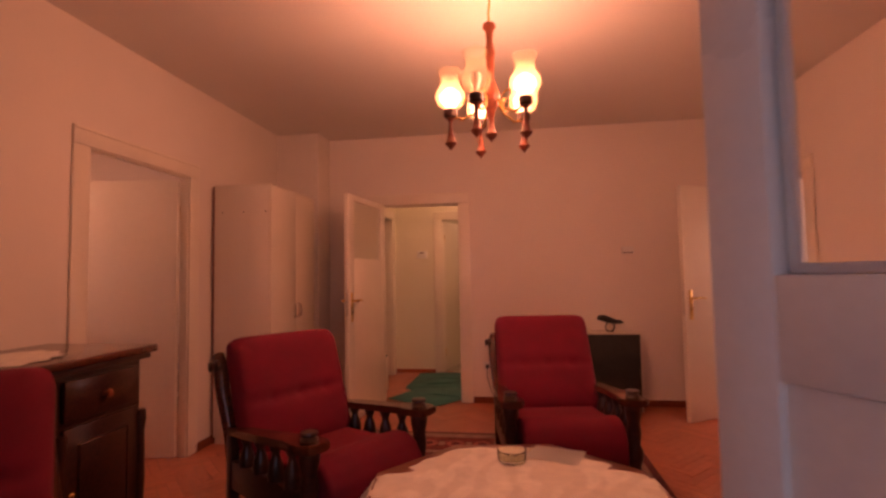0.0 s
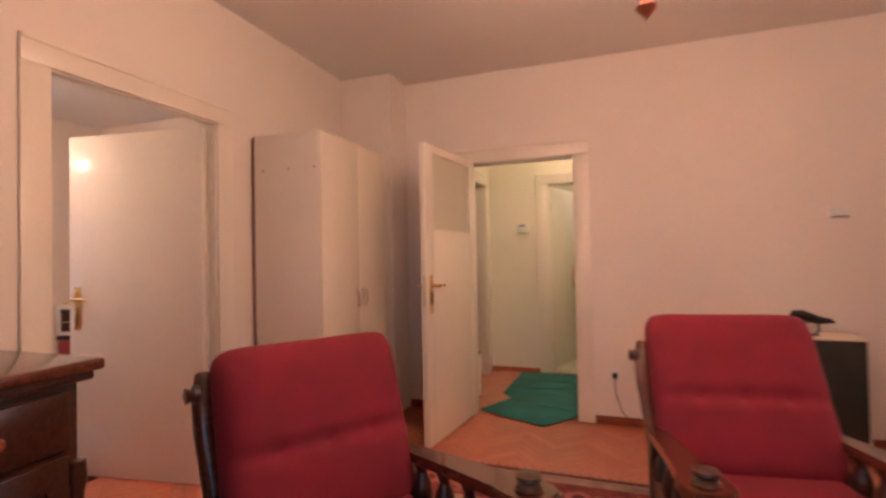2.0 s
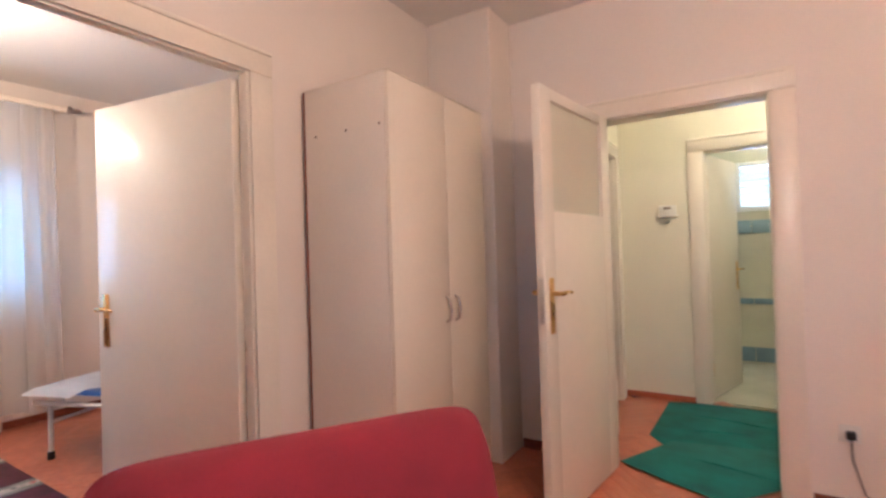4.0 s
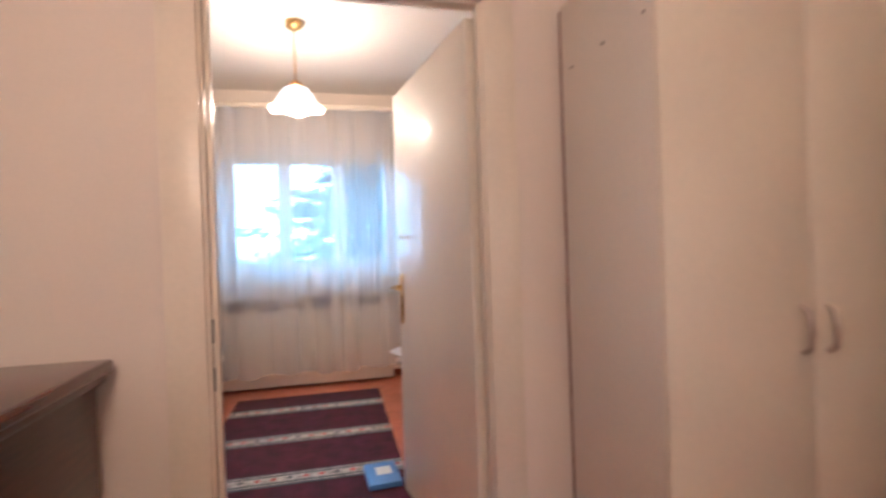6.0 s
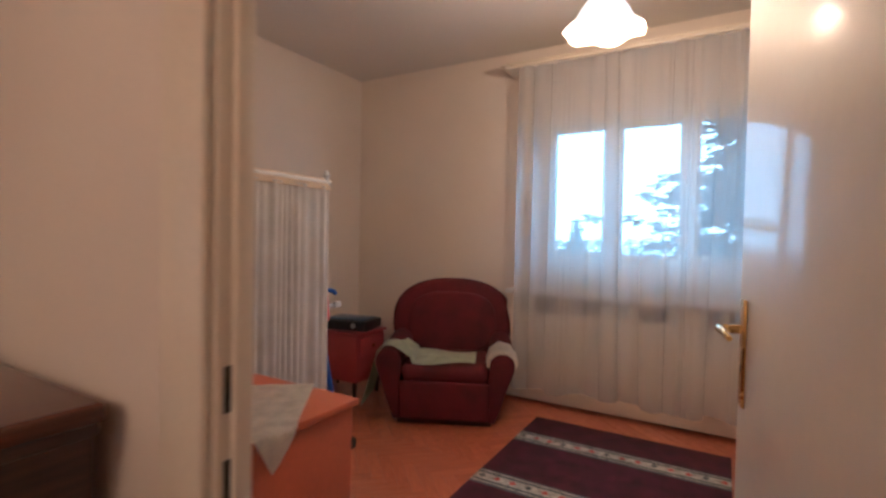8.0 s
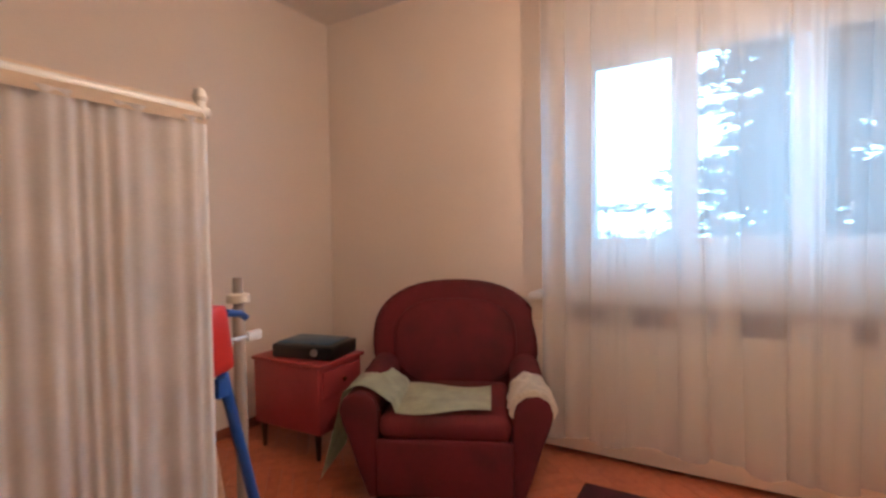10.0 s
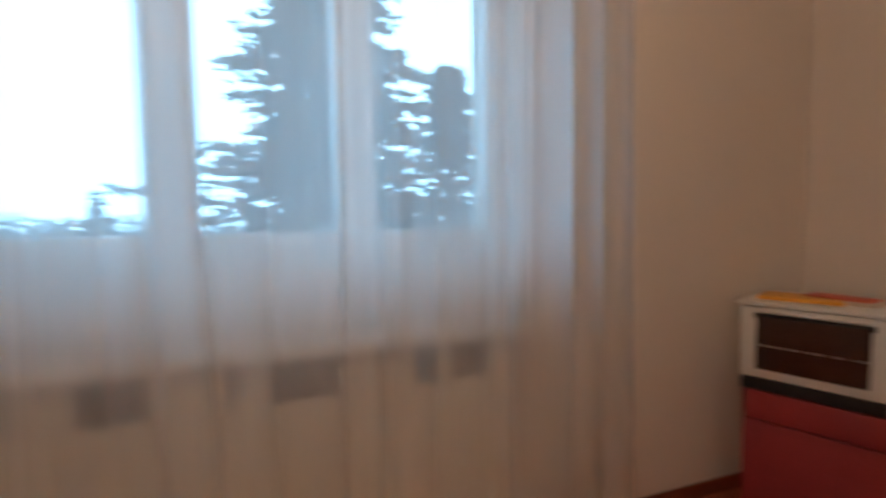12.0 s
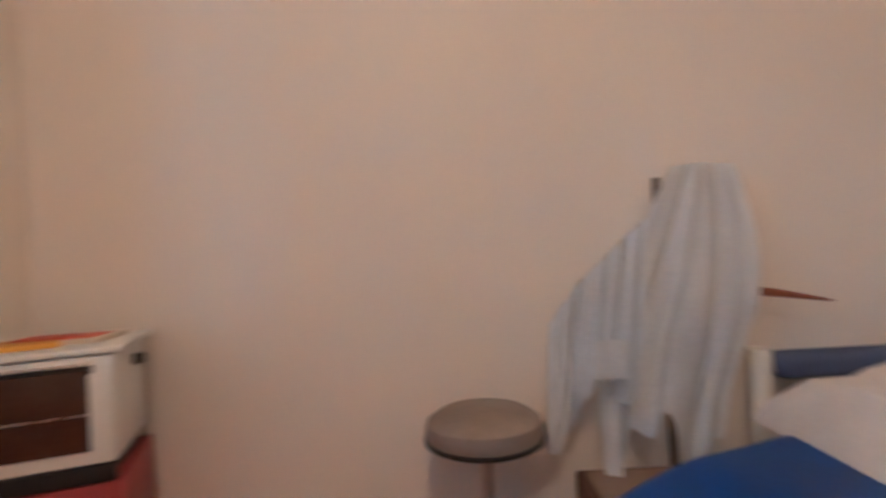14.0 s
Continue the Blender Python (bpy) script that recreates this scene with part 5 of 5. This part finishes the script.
part("seal", box((0.045, -0.0028, 0.280), (0.395, -0.0003, 0.300), 0.001), BLACK, dr)
part("shelf_line", box((0.06, -0.0052, 0.175), (0.38, -0.0042, 0.180), 0), NICKEL, dr)
part("knob", lathe([(0.016, 0), (0.018, 0.015), (0.012, 0.028), (0, 0.03)], 16, pose(0.44, 0.21, 0.275, 0, 90, 0)), BLACK, ov)
part("handle", tube([(0.06, 0, 0.312), (0.06, -0.022, 0.312), (0.38, -0.022, 0.312), (0.38, 0, 0.312)], 0.006), WHITE, dr)
for nm, lab, c, a, b, rz in (("booklet", "yellow booklet lying on the oven", (0.75, 0.36, 0.04), (-0.13, -0.08), (0.13, 0.08), 6), ("magazine", "pale magazine with a red edge on the oven", (0.62, 0.50, 0.38), (-0.12, -0.085), (0.12, 0.085), -12)):
    off = (0.15, 0.13, 0.845) if nm == "booklet" else (0.27, 0.20, 0.845)
    e = thing(nm, OM @ pose(*off, 0, 0, rz), lab, "book")
    part("cover", box((*a, 0), (*b, 0.014), 0.002), mat(nm + "_paper", c, 0.5), e)
    if nm == "magazine":
        part("red_edge", box((a[0] + 0.01, a[1] + 0.01, 0.0143), (b[0] - 0.02, b[1] - 0.05, 0.018), 0.001), mat("red_print", (0.6, 0.08, 0.03), 0.5), e)

# stool
so = thing("stool", pose(-1.69, 2.12, -0.0), "round taupe padded stool on a metal stem", "stool")
part("seat", lathe([(0.0, 0.505), (0.10, 0.505), (0.15, 0.52), (0.162, 0.545), (0.156, 0.58), (0.125, 0.60), (0.0, 0.607)], 32), TAUPE, so)
part("piping", lathe([(0.156, 0.526), (0.165, 0.528), (0.165, 0.536), (0.156, 0.538)], 32), BLACK, so)
part("stem", tube([(0, 0, 0.05), (0, 0, 0.504)], 0.018, 12), NICKEL, so)
part("foot", lathe([(0.15, 0), (0.15, 0.012), (0.05, 0.04), (0.02, 0.06)], 28), NICKEL, so)

# shirts on a hanger stand by the wall
hs = thing("hung_shirts", pose(-1.20, 2.27, 0), "pale blue coat and shirt hanging over a wooden stand", "shirts")
part("stand", tube([(0.1, 0.02, 0.0), (0.1, 0.03, 1.24)], 0.012, 8), DARKWOOD, hs)
part("crossbar", tube([(0.36, 0.02, 0.875), (0.45, 0.0, 0.862), (0.59, -0.01, 0.835)], [0.016, 0.012, 0.004], 8), CHERRY, hs, "reddish wooden peg")
part("post", tube([(0.39, 0.04, 0.0), (0.39, 0.04, 0.69)], 0.036, 12), TRIM, hs, "pale painted post")


def coat_place(u, v):
    """A coat hung from one peg: narrow shoulders, a full skirt and an uneven hem."""
    w = v ** 0.7
    lo, hi = 0.125 - 0.26 * min(1, v * 1.5) ** 0.9, 0.315 + 0.06 * math.sin(min(1, v * 1.15) * math.pi) - 0.13 * max(0, v - 0.6)
    x = lo + u * (hi - lo)
    hem = 0.83 + 0.09 * math.sin(u * 11 + 0.6) + 0.05 * math.sin(u * 23)
    z = 1.275 - 0.02 * abs(u - 0.5) - v * hem
    f = 0.020 * math.sin(u * 15 + 1.5 * v) + 0.012 * math.sin(u * 31 + v * 3 + 1)
    return (x, -0.015 - 0.05 * math.sin(u * math.pi) * w - f * (0.25 + 0.75 * w), z)


def shirt_place(u, v):
    """A shirt hung lower beside it, its sleeve falling straight."""
    x = -0.315 + u * (0.33 - 0.05 * v) + 0.03 * (1 - v) * (1 - u)
    z = 0.87 + 0.24 * u - 0.05 * (1 - u) ** 3 - v * (0.36 + 0.10 * u + 0.05 * math.sin(u * 9))
    return (x, -0.085 - 0.020 * math.sin(u * 14 + v) * (0.3 + 0.7 * v) - 0.008 * math.sin(u * 37 + 2 * v), z)


part("coat", sheet(70, 46, coat_place, 0.005), SHIRT, hs, "pale bluish white hanging coat")
part("shirt", sheet(50, 36, shirt_place, 0.004), mat("grey_cotton", (0.80, 0.82, 0.85), 0.9, vary=0.05, bump=0.3), hs, "pale blue shirt with a pocket")
part("pocket", sheet(8, 8, lambda u, v: (-0.17 + u * 0.10, -0.118 - 0.004 * math.sin(u * 9), 0.66 + v * 0.11), 0.003), SHIRT, hs)
cb = thing("crate", pose(-1.18, 2.16, 0), "low dark crate under the hanging shirts", "crate")
part("body", box((-0.22, -0.14, 0), (0.36, 0.16, 0.34), 0.01), mat("brown_card", (0.14, 0.07, 0.05), 0.8, vary=0.2), cb)
part("flap", box((-0.20, -0.20, 0.341), (0.34, 0.12, 0.352), 0.003), mat("tan_card", (0.30, 0.20, 0.14), 0.8), cb)

# low blue folding bed along the room with a white sheet over its end
BED = pose(-2.23, 0.77, 0, 0, 0, 20)
ib = thing("folding_bed", BED, "low folding bed with a blue pad and white tubular legs", "bed")


def pad_place(u, v):
    x = u * 1.85
    y = v * (0.77 - 0.14 * max(0, 1 - x / 0.5))
    k = min(1, max(0, (x - 0.95) / 0.45))
    e = min(x, 1.85 - x, y, 0.77 - y)
    return (x, y, 0.455 + 0.07 * k * k * (3 - 2 * k) - 0.022 * max(0, 1 - e / 0.035) ** 2 + 0.003 * noise.noise((x * 5, y * 5, 1)))


part("pad", sheet(70, 44, pad_place, 0.075), BLUE, ib, "bright blue padded top")
for y in (0.03, 0.74):
    part("side_rail", tube([(0.02, y, 0.365), (1.83, y, 0.365)], 0.016, 10), COOLWHITE, ib)
for x in (0.115, 0.95, 1.76):
    for y in (0.055, 0.715):
        lg2 = part("leg", tube([(x, y, 0.02), (x, y, 0.35)], 0.015, 10), COOLWHITE, ib, "white tubular leg")
        part("foot", lathe([(0.019, 0), (0.021, 0.004), (0.020, 0.045), (0.016, 0.05)], 12, pose(x, y, 0)), BLACK, lg2)
    part("cross_bar", tube([(x, 0.055, 0.235), (x, 0.715, 0.235)], 0.011, 8), COOLWHITE, ib)


def sheet_place(u, v):
    x = -0.03 + u * (0.40 + 0.55 * v)
    y = -0.03 + v * 0.50
    p = pad_place(min(1, max(0, x / 1.85)), min(1, max(0, y / 0.77)))
    z = p[2] + 0.009 + 0.004 * noise.noise((x * 7, y * 6, 2))
    return (x, y, z - 0.9 * max(0, -0.013 - y) - 0.8 * max(0, -0.005 - x))


bm = sheet(44, 40, sheet_place, 0.005)
bm.transform(BED)
solid("bed_sheet", bm, mat("white_sheet", (0.80, 0.78, 0.76), 0.95, vary=0.05, scale=6, bump=0.4, fine=120), "white cotton sheet over the end of the blue bed", "sheet")
ch2 = thing("bench", pose(-0.62, 2.13, 0), "low padded bench against the wall heaped with linen", "bench")
part("base", box((-0.08, -0.02, 0.06), (0.44, 0.24, 0.36), 0.02), mat("brown_cover", (0.16, 0.08, 0.05), 0.9, vary=0.2), ch2)
for x in (-0.04, 0.38):
    for y in (0.03, 0.19):
        part("leg", box((x - 0.03, y - 0.03, 0), (x + 0.03, y + 0.03, 0.0595), 0.003), DARKWOOD, ch2)
part("mattress", box((-0.08, -0.02, 0.361), (0.44, 0.24, 0.50), 0.04, seg=3), mat("linen_ticking", (0.6, 0.52, 0.44), 0.95, vary=0.06, bump=0.3), ch2)


def heap(u, v):
    x, y = -0.30 + u * 0.70, -0.40 + v * 0.64
    e = min(u, 1 - u, v, 1 - v)
    hgt = min(1, e * 7)
    return (x, y, 0.515 + 0.03 * min(1, e * 20) + hgt * (0.110 + 0.05 * noise.noise((x * 5, y * 4, 3.0)) + 0.025 * noise.noise((x * 14, y * 11, 5.0))))


solid("blanket", sheet(40, 44, heap), mat("white_linen", (0.66, 0.60, 0.55), 0.95, vary=0.05, scale=5, bump=0.4, fine=90), "rumpled white blanket heaped on the bench and bed", "blanket").matrix_world = pose(-0.62, 1.95, 0)
pw = box((-0.18, -0.02, 0.60), (0.42, 0.10, 0.675), 0.03, seg=4)
solid("pillow", pw, mat("slate_blue_cotton", (0.07, 0.09, 0.17), 0.95, vary=0.1, bump=0.4), "slate blue pillow propped against the wall", "pillow").matrix_world = pose(-0.60, 2.27, 0.0)

# ---- outside the bedroom window ----
GRASS = mat("garden_ground", (0.05, 0.08, 0.03), 0.95, vary=0.3, scale=0.8)
structure("ground", box((-90, -70, -0.72), (BX - 0.34, 70, -0.6), 0), GRASS, "grassy garden ground outside the window")
HAZE = glow("bright_hazy_sky", (0.42, 0.81, 1.0), 7.2)
bd = solid("backdrop", box((-72.2, -80, -0.6), (-72, 80, 60), 0), HAZE, "bright hazy sky beyond the garden", "sky", "structure")
NEEDLE = mat("conifer_needles", (0.10, 0.14, 0.15), 0.9, vary=0.35, scale=2)
BARK = mat("tree_bark", (0.09, 0.06, 0.04), 0.95, vary=0.3, scale=8, bump=0.6)
LEAF = mat("shrub_leaves", (0.05, 0.09, 0.045), 0.85, vary=0.35, scale=2)


def clumps(points, size, flat, rng):
    """Small leaf clumps as squashed eight-sided grains, one island each."""
    vs, fs = [], []
    for p in points:
        a, s = rng.uniform(0, 6.28), size * rng.uniform(0.6, 1.5)
        c, d = math.cos(a), math.sin(a)
        b = len(vs)
        for x, y, z in ((1.6, 0, 0), (-1.6, 0, 0), (0, 0.55, 0.1), (0, -0.55, -0.1), (0, 0, flat), (0, 0, -flat)):
            vs.append((p[0] + s * (x * c - y * d), p[1] + s * (x * d + y * c), p[2] + s * z + rng.uniform(-0.2, 0.2) * s))
        fs += [[b + i for i in f] for f in ((0, 2, 4), (2, 1, 4), (1, 3, 4), (3, 0, 4), (2, 0, 5), (1, 2, 5), (3, 1, 5), (0, 3, 5))]
    me = bpy.data.meshes.new("crown")
    me.from_pydata(vs, [], fs)
    return me


def conifer(x, y, height, radius, seed, label):
    rng = random.Random(seed)
    e = thing("conifer_tree", pose(x, y, -0.6), label, "tree")
    part("trunk", tube([(0, 0, 0), (0.03, 0, height * 0.4), (0, 0.04, height * 0.75), (0, 0, height)], [0.025 * height, 0.016 * height, 0.009 * height, 0.01], 12), BARK, e)
    pts = []
    tiers = max(14, int(height * 2.1))
    for k in range(tiers):
        z = 0.06 * height + height * 0.92 * k / tiers
        reach = radius * (1 - (z / height) ** 1.2) * rng.uniform(0.75, 1.2)
        for j in range(10):
            a = rng.uniform(0, 6.28)
            r1 = reach * rng.uniform(0.6, 1.15)
            lift = rng.uniform(-0.30, 0.10)
            tip = (r1 * math.cos(a), r1 * math.sin(a), z + lift * r1)
            if j < 4:
                part("limb", tube([(0, 0, z), (tip[0] * 0.6, tip[1] * 0.6, z + lift * r1 * 0.3), tip], [0.05, 0.03, 0.01], 5), BARK, e)
            for q in range(46):
                f = rng.uniform(0.12, 1.04)
                w = 0.11 * radius * (1.15 - f)
                pts.append((tip[0] * f + rng.uniform(-w, w), tip[1] * f + rng.uniform(-w, w), z + (tip[2] - z) * f ** 1.6 + rng.uniform(-0.16, 0.07) * height / 10))
    me = clumps(pts, 0.045 + 0.011 * height, 0.30, rng)
    me.materials.append(NEEDLE)
    o = new("crown", me)
    o.parent = e
    return e


conifer(-26.0, 3.3, 18.5, 7.6, 3, "tall dark conifer with layered drooping branches")
conifer(-27.5, 10.2, 10.5, 6.4, 5, "broad dark conifer behind the garden hedge")
conifer(-25.5, -6.3, 3.1, 1.2, 8, "small pointed conifer in the garden hedge")


def shrub(x, y, z, r, h, seed):
    rng = random.Random(seed)
    e = thing("shrub", pose(x, y, z), "rounded dark green garden shrub", "shrub", "garden shrubs")
    for j in range(6):
        a = j * 1.05
        part("stem", tube([(0, 0, 0), (0.3 * r * math.cos(a), 0.3 * r * math.sin(a), h * 0.5), (0.6 * r * math.cos(a), 0.6 * r * math.sin(a), h * 0.85)], [0.03, 0.02, 0.008], 6), BARK, e)
    pts = []
    while len(pts) < 1100:
        p = Vector((rng.uniform(-1, 1), rng.uniform(-1, 1), rng.uniform(0, 1)))
        q = Vector((p.x, p.y, p.z * 1.1 - 0.15))
        if 0.45 < q.length < 0.95 + 0.18 * noise.noise(p * 3):
            pts.append((p.x * r, p.y * r, p.z * h))
    me = clumps(pts, 0.075, 0.35, rng)
    me.materials.append(LEAF)
    o = new("crown", me)
    o.parent = e


for k in range(13):
    shrub(-24.5 + 0.8 * math.sin(k * 2.3), -13.5 + k * 2.15, -0.6, 1.55 + 0.25 * math.sin(k * 1.7), 1.95 + 0.30 * math.sin(k * 2.9 + 1), k + 1)

# ---- parquet: herringbone blocks, those along the walk as single pieces ----
PL, PW = 0.30, 0.06


def block_mesh():
    bm = rbox(bmesh.new(), (0.0004, 0.0004, -0.021), (PL - 0.0004, PW - 0.0004, 0.0))
    me = bpy.data.meshes.new("parquet_block")
    bmesh.ops.bevel(bm, geom=[e for e in bm.edges if min(v.co.z for v in e.verts) > -0.001], offset=0.0012, segments=1, affect="EDGES")
    bm.to_mesh(me)
    bm.free()
    me.materials.append(PARQ)
    return me


BLOCK = block_mesh()
near = tagged(new("floor_parquet"), "orange-brown oak parquet blocks laid in herringbone", "floor", kind="structure")
verts, faces, singles = [], [], 0
ROOMS = ((0.0, LY0, LX, LY1 + 0.13), (BX, BY0, -0.02, BY1), (0.66, LY1 + 0.12, 3.2, 3.92), (-0.4, 2.6, 0.66, 3.9), (-0.14, 0.0, 0.0, 0.82), (LX, 1.53, LX + 0.15, 2.42))


def inside(x, y):
    return any(a - 0.01 <= x <= c + 0.01 and b - 0.01 <= y <= d + 0.01 for a, b, c, d in ROOMS)


n = int(PL / PW)
for i in range(-120, 120):
    for j in range(-24, 24):
        for turn in (0, 1):
            ox, oy = (i + (j * 2 * n)) * PW, i * PW
            if turn == 0:
                p, rz = (ox, oy), 0.0
                cx, cy = ox + PL / 2, oy + PW / 2
            else:
                oy -= (n - 1) * PW
                p, rz = (ox + PL + PW, oy), 90.0
                cx, cy = ox + PL + PW / 2, oy + PL / 2
            q = radians(45)
            X, Y = cx * math.cos(q) - cy * math.sin(q), cx * math.sin(q) + cy * math.cos(q)
            if not (-3.4 < X < 4.8 and -2.6 < Y < 4.1) or not inside(X, Y):
                continue
            px, py = p[0] * math.cos(q) - p[1] * math.sin(q), p[0] * math.sin(q) + p[1] * math.cos(q)
            close = (0.55 < X < 2.0 and 1.3 < Y < 2.5) or (-2.0 < X < -1.2 and -1.4 < Y < -0.4) or (0.8 < X < 1.3 and 2.5 < Y < 3.9)
            dz = random.uniform(-0.0008, 0.0)
            m = pose(px, py, dz, 0, 0, 45 + rz)
            if close and singles < 298:
                o = bpy.data.objects.new("parquet_block", BLOCK)
                scene.collection.objects.link(o)
                o.parent, o.matrix_world = near, m
                singles += 1
            else:
                b0 = len(verts)
                for x, y, z in ((0, 0, -0.021), (PL, 0, -0.021), (PL, PW, -0.021), (0, PW, -0.021), (0.001, 0.001, 0), (PL - 0.001, 0.001, 0), (PL - 0.001, PW - 0.001, 0), (0.001, PW - 0.001, 0)):
                    verts.append(m @ Vector((x, y, z)))
                faces += [[b0 + k for k in f] for f in ((4, 5, 6, 7), (0, 1, 5, 4), (1, 2, 6, 5), (2, 3, 7, 6), (3, 0, 4, 7))]
me = bpy.data.meshes.new("parquet_field")
me.from_pydata(verts, [], faces)
me.materials.append(PARQJ)
o = new("parquet_field", me)
o.parent = near
tagged(o, "orange-brown oak parquet in herringbone", kind="stuff")
